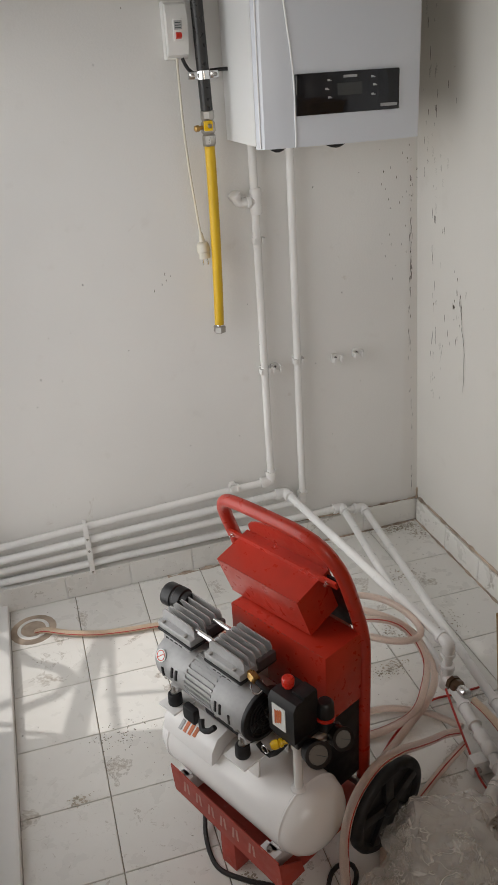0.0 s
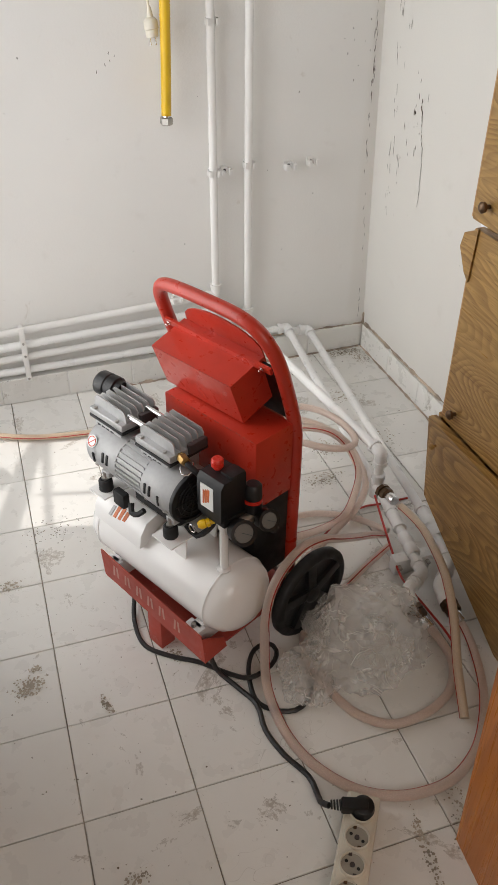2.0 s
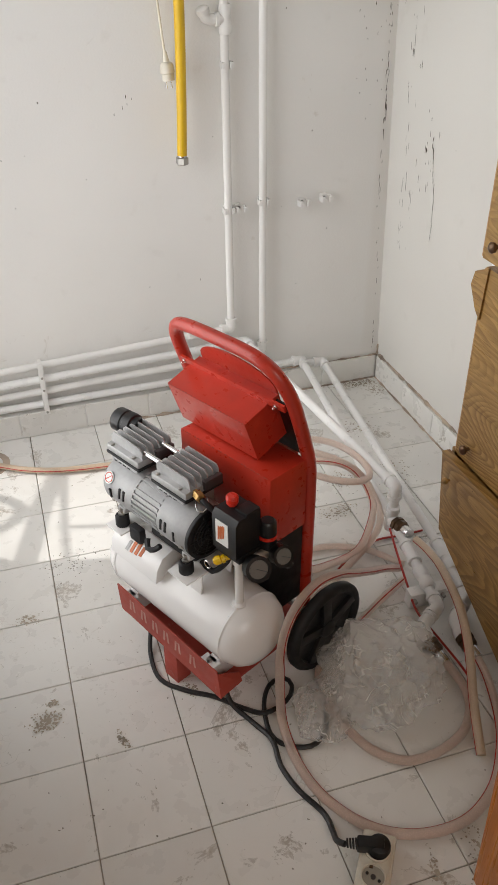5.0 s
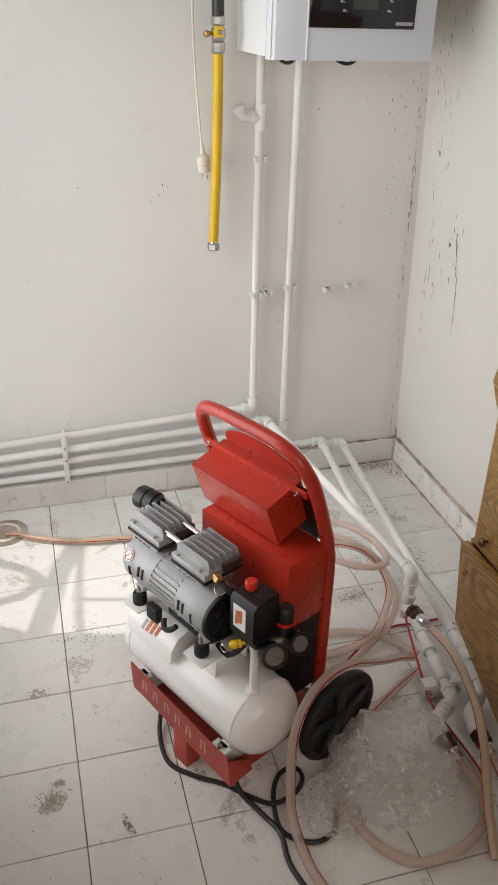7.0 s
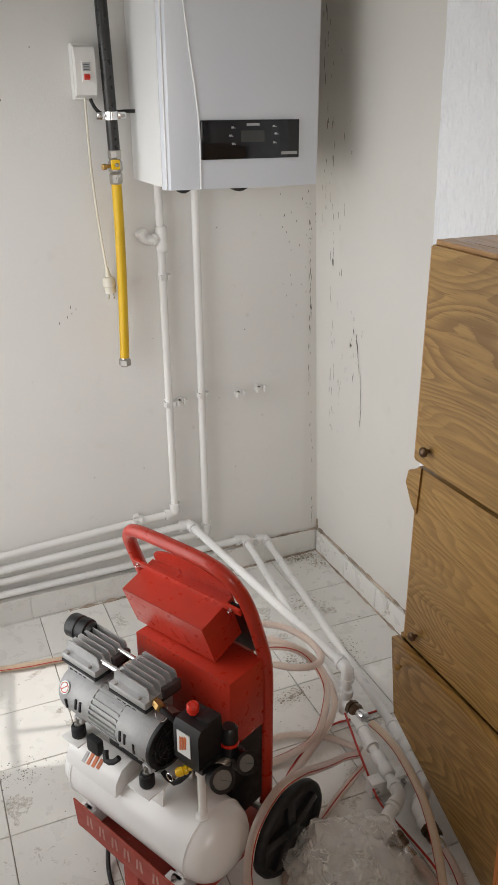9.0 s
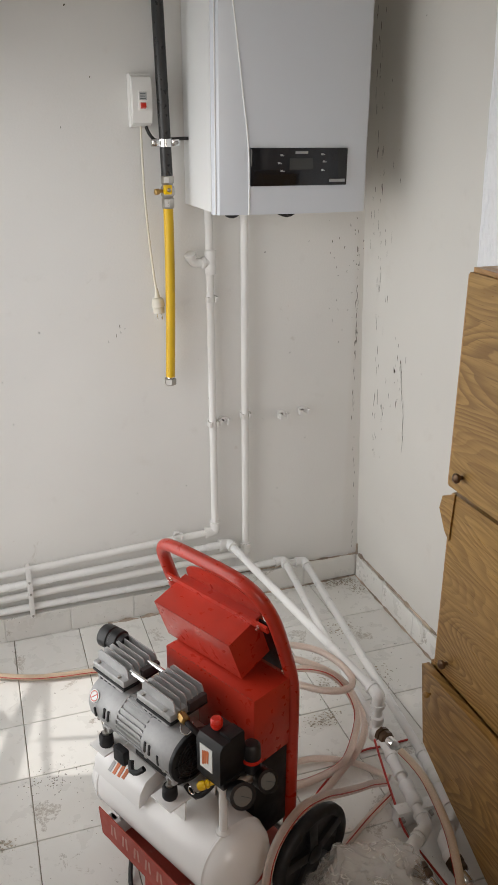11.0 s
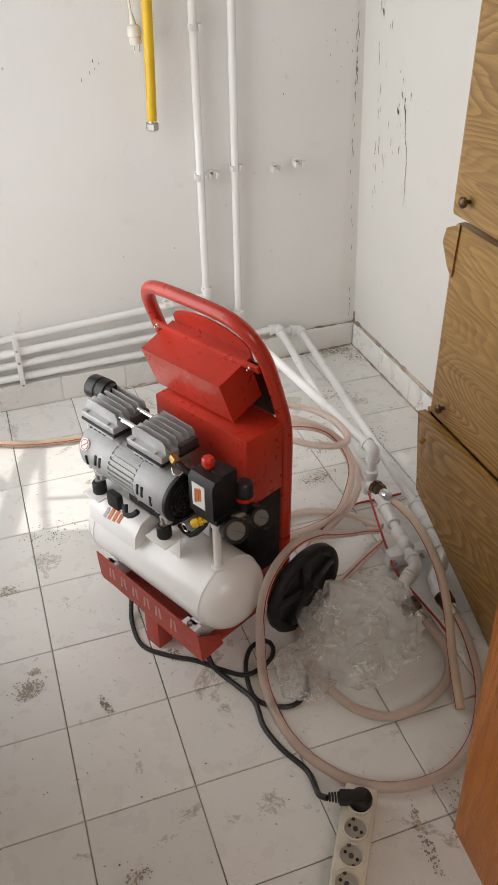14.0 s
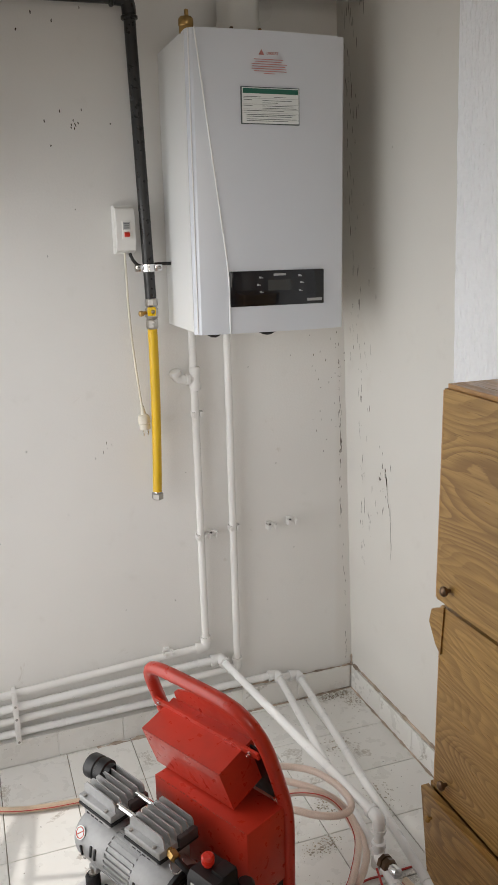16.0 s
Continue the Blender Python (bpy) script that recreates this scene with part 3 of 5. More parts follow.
R = 0.0115
YP = -0.03
pipe_run("pipe", [(-0.543, YP, 1.36), (-0.535, YP, 0.28), (X0 + 0.001, YP, 0.234)], R, "white painted heating pipe down the wall below the boiler")
pipe_run("pipe", [(-0.438, YP, 1.36), (-0.431, YP, 0.182), (X0 + 0.001, YP, 0.150)], R, "white painted heating pipe down the wall below the boiler")
pipe_run("pipe", [(X0 + 0.001, YP, 0.190), (-0.49, YP - 0.004, 0.228), (-0.322, -0.795, 0.18), (-0.322, -0.797, 0.05)], R + 0.001, "white plastic pipe from the wall across the floor", PVC)
pipe_run("pipe", [(X0 + 0.001, YP, 0.112), (-0.292, YP, 0.122), (-0.328, -0.92, 0.06), (-0.345, -1.10, 0.055), (-0.405, -1.14, 0.055), (-0.415, -1.185, 0.05)], R, "white plastic pipe from the wall across the floor", PVC)
pipe_run("pipe", [(-0.30, YP, 0.108), (-0.217, YP, 0.104), (-0.238, -0.92, 0.045), (-0.262, -1.085, 0.045), (-0.322, -1.14, 0.045), (-0.325, -1.19, 0.04)], R, "white plastic pipe from the wall across the floor", PVC)

PLACE = ON_WALL
tee = thing("pipe_tee", (-0.539, YP, 1.12), 0, "white painted pipe tee with a capped side branch", "pipe fitting")
wpart("body", LA((-0.539, YP, 1.115), (-0.539, YP, 1.185), [(0, 0.014), (0.004, 0.0165), (0.022, 0.0165), (0.026, 0.0145), (0.044, 0.0145), (0.048, 0.0165), (0.066, 0.0165), (0.07, 0.014)], 16), PAINTED, tee)
wpart("branch", T([(-0.539, YP, 1.15), (-0.565, YP, 1.15), (-0.582, YP, 1.151), (-0.592, YP - 0.003, 1.157), (-0.597, YP - 0.006, 1.168)], 0.0135, 14), PAINTED, tee)
wpart("collar", LA((-0.553, YP, 1.15), (-0.566, YP, 1.15), [(0, 0.015), (0.002, 0.0168), (0.011, 0.0168), (0.013, 0.015)], 16), PAINTED, tee)
wpart("cap", LA((-0.596, YP - 0.005, 1.164), (-0.602, YP - 0.009, 1.182), [(0, 0.015), (0.003, 0.0172), (0.014, 0.0172), (0.018, 0.012)], 16), PAINTED, tee)


def pipe_clip(x, z, holding=False, broken=False):
    c = thing("pipe_clip", (x, -0.002, z - 0.012), 0, "white painted plastic pipe clip on the wall", "pipe clip", "pipe clips")
    wpart("base", B((x - 0.009, -0.016, z - 0.009), (x + 0.009, -0.0005, z + 0.009), 0.002), PAINTED, c)
    for s in (-1, 1):
        pts = [(x + s * 0.006, -0.014, z)] + [(x + s * 0.0155 * math.sin(a), YP + 0.0155 * math.cos(a) * 1.0, z) for a in (0.6, 1.1, 1.6, 2.1, 2.5)]
        arm = bmesh.new()
        for p, q in zip(pts, pts[1:]):
            box(arm, (min(p[0], q[0]) - 0.0014, min(p[1], q[1]) - 0.001, z - 0.008), (max(p[0], q[0]) + 0.0014, max(p[1], q[1]) + 0.001, z + 0.008))
        wpart("arm", arm, PAINTED, c)
    if not holding:
        wpart("screw", LA((x, -0.014, z), (x, -0.019, z), [(0, 0.004), (0.003, 0.004), (0.005, 0.001)], 10), ALU_DARK, c)
    return c


for cx, cz, hold in ((-0.537, 1.043, True), (-0.538, 0.658, True), (-0.434, 0.672, True), (-0.503, 0.659, False), (-0.309, 0.655, False), (-0.24, 0.661, False), (-0.66, 0.285, True)):
    pipe_clip(cx, cz, hold)

PLACE = LOW_ON_WALL
hold = thing("pipe_bracket", (-1.135, -0.03, 0.085), 0, "white painted metal bracket strip over the wall pipes", "bracket")
wpart("strip", B((-1.143, -0.050, 0.085), (-1.127, -0.047, 0.265), 0.001), PAINTED, hold)
for z in (0.095, 0.132, 0.178, 0.256):
    wpart("hook", B((-1.141, -0.0465, z - 0.006), (-1.129, -0.0005, z), 0.001), PAINTED, hold)
for z in (0.094, 0.172, 0.215):
    wpart("screw", LA((-1.135, -0.052, z), (-1.135, -0.056, z), [(0, 0.004), (0.004, 0.003)], 8), STEEL, hold)
# ---- gas line ----
PLACE = ON_WALL
gas = thing("gas_pipe", (-0.662, -0.05, 1.38), 0, "black painted steel gas pipe with an elbow near the ceiling", "gas pipe")
wpart("riser", T([(-0.679, -0.05, 2.112), (-0.661, -0.05, 1.38)], 0.0155, 16, False), GAS, gas)
wpart("horizontal_run", T([(X0 - 0.01, -0.05, 2.146), (-0.71, -0.05, 2.147)], 0.0155, 16, False), GAS, gas)
wpart("elbow", T([(-0.725, -0.05, 2.147), (-0.70, -0.05, 2.147), (-0.684, -0.05, 2.14), (-0.6795, -0.05, 2.124), (-0.679, -0.05, 2.102)], 0.0185, 16), GAS, gas)
for p, q in (((-0.728, -0.05, 2.147), (-0.718, -0.05, 2.147)), ((-0.679, -0.05, 2.107), (-0.679, -0.05, 2.097))):
    wpart("collar", LA(p, q, [(0, 0.019), (0.002, 0.0215), (0.008, 0.0215), (0.01, 0.019)], 18), GAS, gas)
clamp = thing("pipe_clamp", (-0.664, -0.03, 1.465), 0, "galvanised pipe clamp with two screws and rubber lining", "pipe clamp")
wpart("ring", LA((-0.6635, -0.05, 1.462), (-0.6635, -0.05, 1.484), [(0, 0.0165), (0.001, 0.0185), (0.021, 0.0185), (0.022, 0.0165)], 20), CHROME, clamp)
for s in (-1, 1):
    wpart("lug", B((-0.6635 + s * 0.027 - 0.011, -0.056, 1.464), (-0.6635 + s * 0.027 + 0.011, -0.044, 1.482), 0.003), CHROME, clamp)
    wpart("screw", LA((-0.6635 + s * 0.029, -0.056, 1.473), (-0.6635 + s * 0.029, -0.063, 1.473), [(0, 0.005), (0.004, 0.005), (0.007, 0.002)], 10), STEEL, clamp)
wpart("anchor", T([(-0.6635, -0.03, 1.473), (-0.6635, 0.0, 1.473)], 0.005, 8, False), STEEL, clamp)
valve = thing("gas_valve", (-0.661, -0.05, 1.30), 0, "nickel gas ball valve with a yellow lever", "valve")
wpart("body", LA((-0.661, -0.05, 1.39), (-0.661, -0.05, 1.305), [(0, 0.0165), (0.002, 0.018), (0.018, 0.018), (0.024, 0.0145), (0.03, 0.019), (0.05, 0.019), (0.056, 0.014), (0.06, 0.0175), (0.08, 0.0175), (0.085, 0.015)], 8), STEEL, valve, smooth=20)
wpart("lever", B((-0.678, -0.08, 1.343), (-0.655, -0.068, 1.368), 0.004), YELLOW_P, valve, "yellow painted lever")
wpart("stem", LA((-0.664, -0.066, 1.355), (-0.664, -0.084, 1.355), [(0, 0.006), (0.014, 0.006), (0.018, 0.003)], 10), STEEL, valve)
wpart("nozzle", LA((-0.675, -0.055, 1.352), (-0.70, -0.06, 1.349), [(0, 0.005), (0.012, 0.005), (0.013, 0.008), (0.022, 0.008), (0.025, 0.004)], 12), BRASS, valve)
hose = thing("gas_hose", (-0.674, -0.06, 0.815), 0, "yellow corrugated gas hose hanging from the valve", "hose")
hp = path_points([(-0.661, -0.05, 1.306), (-0.6615, -0.052, 1.22), (-0.6635, -0.055, 1.12), (-0.667, -0.058, 1.0), (-0.671, -0.06, 0.9), (-0.6738, -0.06, 0.832)], 0.0035)
hr = [0.0128 + (0.0009 if i % 2 else 0) * (1 if i < 70 else 0.3) for i in range(len(hp))]
wpart("cover", sweep(bmesh.new(), hp, 0.013, 16, radii=hr), YELLOW, hose)
wpart("sleeve", LA((-0.6735, -0.06, 0.838), (-0.6742, -0.06, 0.822), [(0, 0.0115), (0.012, 0.0115)], 14), CHROME, hose)
wpart("nut", LA((-0.6738, -0.06, 0.828), (-0.6745, -0.06, 0.808), [(0, 0.015), (0.002, 0.0172), (0.017, 0.0172), (0.02, 0.015)], 6), STEEL, hose, smooth=20)

# ---- breaker box and its cables ----
bx = thing("breaker_box", (-0.72, 0, 1.51), 0, "small white plastic breaker box with a red switch", "breaker box")
wpart("back", soften(B((-0.748, -0.03, 1.512), (-0.692, -0.0005, 1.642)), 0.004), OFFWHITE, bx)
cov = PR([(-0.745, -0.03, 1.516), (-0.745, -0.03, 1.638), (-0.745, -0.046, 1.632), (-0.745, -0.056, 1.61), (-0.745, -0.056, 1.548), (-0.745, -0.046, 1.522)], (0.05, 0, 0))
wpart("cover", soften(cov, 0.003), OFFWHITE, bx)
wpart("breaker", B((-0.731, -0.062, 1.553), (-0.708, -0.05, 1.60), 0.001), OFFWHITE, bx)
wpart("rating_print", B((-0.729, -0.0632, 1.577), (-0.71, -0.0615, 1.597)), PRINT, bx)
for k in range(3):
    wpart("print_line", B((-0.727, -0.064, 1.580 + k * 0.0055), (-0.713, -0.063, 1.582 + k * 0.0055)), DARKPRINT, bx)
wpart("switch", PR([(-0.7265, -0.06, 1.556), (-0.7265, -0.06, 1.572), (-0.7265, -0.069, 1.569), (-0.7265, -0.072, 1.561)], (0.013, 0, 0)), RED_P, bx, "red switch lever")
cab = thing("power_cable", (-0.70, -0.03, 1.05), 0, "thin cream cable hanging from the breaker box with a plug", "cable")
wpart("cord", T([(-0.722, -0.03, 1.515), (-0.7215, -0.03, 1.46), (-0.719, -0.025, 1.36), (-0.712, -0.022, 1.24), (-0.703, -0.025, 1.13), (-0.698, -0.03, 1.075)], 0.003, 8), CREAM, cab)
wpart("strain_relief", LA((-0.6985, -0.03, 1.085), (-0.696, -0.032, 1.055), [(0, 0.004), (0.02, 0.0075), (0.03, 0.0085)], 12), CREAM, cab)
wpart("plug_body", LA((-0.6965, -0.031, 1.06), (-0.693, -0.034, 1.014), [(0, 0.009), (0.003, 0.014), (0.008, 0.017), (0.026, 0.0185), (0.028, 0.016), (0.045, 0.0155), (0.046, 0.012)], 16), CREAM, cab)
for s in (-1, 1):
    wpart("pin", T([(-0.6935 + s * 0.0065, -0.034, 1.016), (-0.6925 + s * 0.0065, -0.035, 0.997)], 0.0022, 8, False), CHROME, cab)
bc = thing("black_cable", (-0.66, -0.04, 1.46), 0, "black cable from the breaker box to the boiler", "cable")
wpart("cord", T([(-0.708, -0.03, 1.514), (-0.702, -0.034, 1.497), (-0.688, -0.034, 1.481), (-0.665, -0.03, 1.476), (-0.64, -0.033, 1.482), (-0.6, -0.05, 1.483)], 0.0045, 8), CABLE, bc)

# ---- boiler ----
PLACE = ON_BOILER
boil = thing("boiler", (-0.395, 0, 1.312), 0, "white wall-hung gas boiler with a black control panel", "boiler")
BX0, BX1, BZ0, BZ1, BF = -0.6, -0.19, 1.312, 2.022, -0.288
body = PR([(BX0, -0.002, BZ0 + 0.006), (BX0, -0.26, BZ0 + 0.006), (BX1, -0.26, BZ0 + 0.006), (BX1, -0.002, BZ0 + 0.006)], (0, 0, BZ1 - BZ0 - 0.008))
wpart("casing", soften(body, 0.006), BOILER_LIT, boil)
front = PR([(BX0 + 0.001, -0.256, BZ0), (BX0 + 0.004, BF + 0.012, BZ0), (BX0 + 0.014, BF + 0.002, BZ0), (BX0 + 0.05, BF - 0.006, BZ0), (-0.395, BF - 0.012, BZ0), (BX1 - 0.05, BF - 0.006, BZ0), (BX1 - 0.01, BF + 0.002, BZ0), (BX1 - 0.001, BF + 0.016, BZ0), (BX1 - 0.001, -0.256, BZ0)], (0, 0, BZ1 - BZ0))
wpart("front_cover", soften(front, 0.003), BOILER_SHADED, boil, smooth=30)


def front_y(x):
    u = (x + 0.395) / 0.155
    return BF - 0.012 + 0.006 * min(1.0, u * u) - 0.0008


crease = [(-0.583, 2.021), (-0.572, 1.93), (-0.556, 1.8), (-0.541, 1.68), (-0.529, 1.58), (-0.52, 1.51), (-0.5155, 1.46), (-0.514, 1.42), (-0.514, 1.313)]
cp = [(x, front_y(x) + 0.0006, z) for x, z in crease]
wpart("crease", T(cp, 0.0022, 8), TRIM, boil, "raised white line curving down the cover")
wpart("corner_line", T([(BX0 + 0.006, BF + 0.0085, BZ0 + 0.002), (BX0 + 0.006, BF + 0.0085, BZ1 - 0.002)], 0.002, 8, False), TRIM, boil)
pan = wpart("control_panel", soften(B((-0.513, BF - 0.016, 1.379), (-0.258, BF - 0.004, 1.467)), 0.003), GLASS_BLACK, boil, "glossy black control panel")
PY = BF - 0.0168


def on_panel(name, x0, z0, x1, z1, material, label=""):
    return wpart(name, B((x0, PY, z0), (x1, PY + 0.001, z1)), material, boil, label)


on_panel("display", -0.413, 1.417, -0.352, 1.443, DISPLAY, "dim grey display window")
on_panel("maker_mark", -0.398, 1.4535, -0.365, 1.459, PRINT)
on_panel("model_mark", -0.306, 1.387, -0.264, 1.394, PRINT)
for x, z in ((-0.437, 1.448), (-0.443, 1.43), (-0.436, 1.412), (-0.33, 1.45), (-0.325, 1.433), (-0.329, 1.413)):
    on_panel("icon", x, z, x + 0.006, z + 0.0045, PRINT)
    on_panel("icon_tail", x + 0.007, z, x + 0.010, z + 0.002, PRINT)
# paper labels on the cover
lab = wpart("info_label", B((-0.474, front_y(-0.4) - 0.0012, 1.813), (-0.324, front_y(-0.4) + 0.004, 1.897)), DARKPRINT, boil, "white info label with a green heading")
LY = front_y(-0.4) - 0.0018


def on_label(name, x0, z0, x1, z1, material, y=0.0):
    return wpart(name, B((x0, LY - y, z0), (x1, LY - y + 0.0008, z1)), material, boil)


on_label("label_paper", -0.472, 1.815, -0.326, 1.895, PAPER)
on_label("label_heading", -0.470, 1.882, -0.328, 1.893, GREEN, 0.0006)
for z, x0, x1 in ((1.874, -0.468, -0.425), (1.874, -0.39, -0.36), (1.867, -0.468, -0.448), (1.866, -0.42, -0.345), (1.861, -0.42, -0.38), (1.854, -0.468, -0.446), (1.854, -0.42, -0.34), (1.849, -0.42, -0.332), (1.843, -0.468, -0.365), (1.834, -0.461, -0.335), (1.830, -0.461, -0.345), (1.824, -0.461, -0.332), (1.820, -0.461, -0.355)):
    on_label("text_bar", x0, z, x1, z + 0.001, DARKPRINT, 0.0006)
for z in (1.871, 1.8575, 1.8465, 1.838):
    on_label("table_line", -0.469, z, -0.329, z + 0.0006, PRINT, 0.0006)
for i, (x0, x1) in enumerate(((-0.44, -0.366), (-0.436, -0.37), (-0.446, -0.356), (-0.445, -0.36), (-0.446, -0.358), (-0.44, -0.357), (-0.415, -0.388))):
    on_label("warning_bar", x0, 1.9575 - i * 0.0052, x1, 1.9589 - i * 0.0052, REDPRINT)
tri_pts = [(-0.428, LY, 1.968), (-0.414, LY, 1.968), (-0.421, LY, 1.980)]
wpart("warning_sign", PR(tri_pts, (0, 0.001, 0)), REDPRINT, boil)
txt = bpy.data.curves.new("warning_word", "FONT")
txt.body, txt.size, txt.extrude = "DIKKAT", 0.0085, 0.0004
word_tmp = bpy.data.objects.new("tmp", txt)
scene.collection.objects.link(word_tmp)
me = bpy.data.meshes.new_from_object(word_tmp.evaluated_get(bpy.context.evaluated_depsgraph_get()))
bpy.data.objects.remove(word_tmp)
me.materials.clear()
me.materials.append(REDPRINT)
word = new("warning_word", me)
word.parent = boil
word.matrix_parent_inverse = boil.matrix_basis.inverted()
word.matrix_basis = PLACE @ pose(-0.408, LY, 1.969, 90, 0, 0)
# brass vent and flue on top, cables below
vent = thing("air_vent", (-0.587, -0.245, 2.015), 0, "brass automatic air vent on top of the boiler", "valve")
wpart("body", LA((-0.585, -0.235, 2.0), (-0.585, -0.235, 2.07), [(0, 0.012), (0.012, 0.013), (0.02, 0.017), (0.03, 0.017), (0.034, 0.0165), (0.036, 0.018), (0.05, 0.018), (0.055, 0.014)], 18), BRASS, vent)
wpart("cap", LA((-0.583, -0.235, 2.052), (-0.583, -0.235, 2.075), [(0, 0.005), (0.018, 0.005), (0.02, 0.003)], 10), BRASS, vent)
flue = thing("boiler_flue", (-0.43, -0.15, 2.02), 0, "white flue elbow leading into the wall", "flue")
wpart("adapter", LA((-0.425, -0.15, 2.0), (-0.425, -0.15, 2.07), [(0, 0.062), (0.03, 0.062), (0.034, 0.056), (0.07, 0.056)], 28), FLUE, flue)
wpart("elbow", T([(-0.425, -0.15, 2.06), (-0.425, -0.15, 2.12), (-0.41, -0.15, 2.165), (-0.37, -0.15, 2.185), (-0.31, -0.15, 2.19)], 0.053, 24), FLUE, flue)
wpart("pipe", T([(-0.33, -0.15, 2.19), (0.01, -0.15, 2.195)], 0.05, 24, False), FLUE, flue)
wpart("joint_ring", LA((-0.345, -0.15, 2.19), (-0.325, -0.15, 2.19), [(0, 0.052), (0.003, 0.058), (0.017, 0.058), (0.02, 0.052)], 28), FLUE, flue)
wpart("wall_rose", LA((-0.03, -0.15, 2.195), (-0.001, -0.15, 2.195), [(0, 0.052), (0.01, 0.068), (0.024, 0.08), (0.029, 0.08)], 28), FLUE, flue)
for x in (-0.462, -0.388):
    wpart("screw", LA((x, -0.204, 2.045), (x, -0.21, 2.045), [(0, 0.005), (0.006, 0.003)], 10), OLD_BRASS, flue)
for pts in ([(-0.568, -0.24, 1.325), (-0.556, -0.245, 1.308), (-0.54, -0.25, 1.304), (-0.525, -0.25, 1.312), (-0.515, -0.25, 1.322)], [(-0.44, -0.25, 1.325), (-0.42, -0.255, 1.31), (-0.40, -0.26, 1.304), (-0.38, -0.255, 1.309), (-0.36, -0.25, 1.322)]):
    lp = thing("cable_loop", (pts[2][0], pts[2][1], 1.3), 0, "black cable loop hanging under the boiler", "cable")
    wpart("cord", T(pts, 0.004, 8), CABLE, lp)

# ---- the machine on its hand truck ----
PLACE = AS_DRAWN
MACH = thing("compressor_cart", (-0.9294, -1.0527, 0), -63.13, "red hand truck with white air tank and grey compressor motor", "compressor")
MACH.scale = (0.987, 0.978, 0.9293)


def mp(name, bm, material, label="", smooth=40, parent=None):
    return part(name, bm, material, parent or MACH, label, smooth)


DD, NN = Vector((0, -0.334, 0.943)), Vector((0, 0.943, 0.334))
BEND = Vector((0, 0.22, 0.515))


def on_tilt(a, s, off=0.0):
    p = BEND + DD * s + NN * off
    return Vector((a, p.y, p.z))


AL, AR, RT = -0.179, 0.128, 0.014
tube_pts = [Vector((AL, 0.22, 0.10)), Vector((AL, 0.22, 0.3)), Vector((AL, 0.22, 0.46)), on_tilt(AL, 0.0) + Vector((0, -0.005, 0)), on_tilt(AL, 0.06), on_tilt(AL, 0.16), on_tilt(AL + 0.005, 0.222), on_tilt(AL + 0.026, 0.255), on_tilt(AL + 0.068, 0.265), on_tilt(-0.03, 0.268), on_tilt(0.05, 0.266), on_tilt(0.095, 0.25), on_tilt(0.12, 0.215), on_tilt(AR + 0.002, 0.165), on_tilt(AR, 0.06), on_tilt(AR, 0.0) + Vector((0, -0.005, 0)), Vector((AR, 0.22, 0.46)), Vector((AR, 0.22, 0.3)), Vector((AR, 0.22, 0.10))]
mp("frame_tube", T(tube_pts, RT, 18), RED, "bent red steel tube frame with a handle bow")
for s, off in ((0.163, -0.016), (-0.005, -0.014)):
    bar = bmesh.new()
    prism(bar, [on_tilt(AL + 0.01, s - 0.008, off), on_tilt(AL + 0.01, s + 0.008, off), on_tilt(AL + 0.01, s + 0.008, off + 0.006), on_tilt(AL + 0.01, s - 0.008, off + 0.006)], (AR - AL - 0.02, 0, 0))
    mp("cross_bar", bar, RED)
    for a in (AL + 0.022, AR - 0.03):
        p = on_tilt(a, s, off)
        mp("bolt", LA(p + NN * 0.004, p - NN * 0.010, [(0, 0.005), (0.007, 0.005), (0.008, 0.0028), (0.013, 0.0028), (0.014, 0.0015)], 8), CHROME)
arc = [on_tilt(-0.135, -0.05, 0.012), on_tilt(-0.135, 0.13, 0.012)] + [on_tilt(-0.03 - 0.105 * math.cos(k * math.pi / 12), 0.17 + 0.045 * math.sin(k * math.pi / 12), 0.012) for k in range(13)] + [on_tilt(0.075, 0.13, 0.012), on_tilt(0.075, -0.05, 0.012)]
mp("back_plate", PR(arc, NN * 0.003), RED, "red sheet with a rounded top edge")
# black sheet added for the dark void between upper box and tube
mp("shadow_gap_sheet", PR([on_tilt(-0.15, 0.0, 0.004), on_tilt(-0.15, 0.15, 0.004), on_tilt(AR - 0.016, 0.15, 0.004), on_tilt(AR - 0.016, 0.0, 0.004)], NN * 0.004), BLACK, "black sheet standing for the shadow gap behind the upper box")
TF = Vector((0, 0.092, 0.637))
HB, DB = 0.106, 0.092
quad = [TF, TF - DD * HB, TF - DD * HB + NN * DB, TF + NN * DB]
mp("upper_box", soften(PR([Vector((-0.144, p.y, p.z)) for p in quad], (0.219, 0, 0)), 0.0025), RED, "tilted red sheet metal box")
seam = bmesh.new()
for k in range(26):
    a = -0.14 + k * 0.0083
    box(seam, (a, TF.y - 0.0008, TF.z - 0.0006), (a + 0.004, TF.y + 0.001, TF.z + 0.001))
mp("worn_edge", seam, DULL_RED)
mp("lower_box", soften(B((-0.121, 0.10, 0.362), (0.135, 0.203, 0.532)), 0.0025), RED, "red sheet metal pump box")
mp("lower_panel", soften(B((-0.119, 0.104, 0.155), (0.133, 0.2, 0.362)), 0.002), BLACK, "black lower housing")
edge = bmesh.new()
for k in range(22):
    a = -0.115 + k * 0.0114 + 0.003 * math.sin(k * 2.3)
    box(edge, (a, 0.0992, 0.5305), (a + 0.005, 0.101, 0.5325))
mp("worn_edge", edge, DULL_RED)

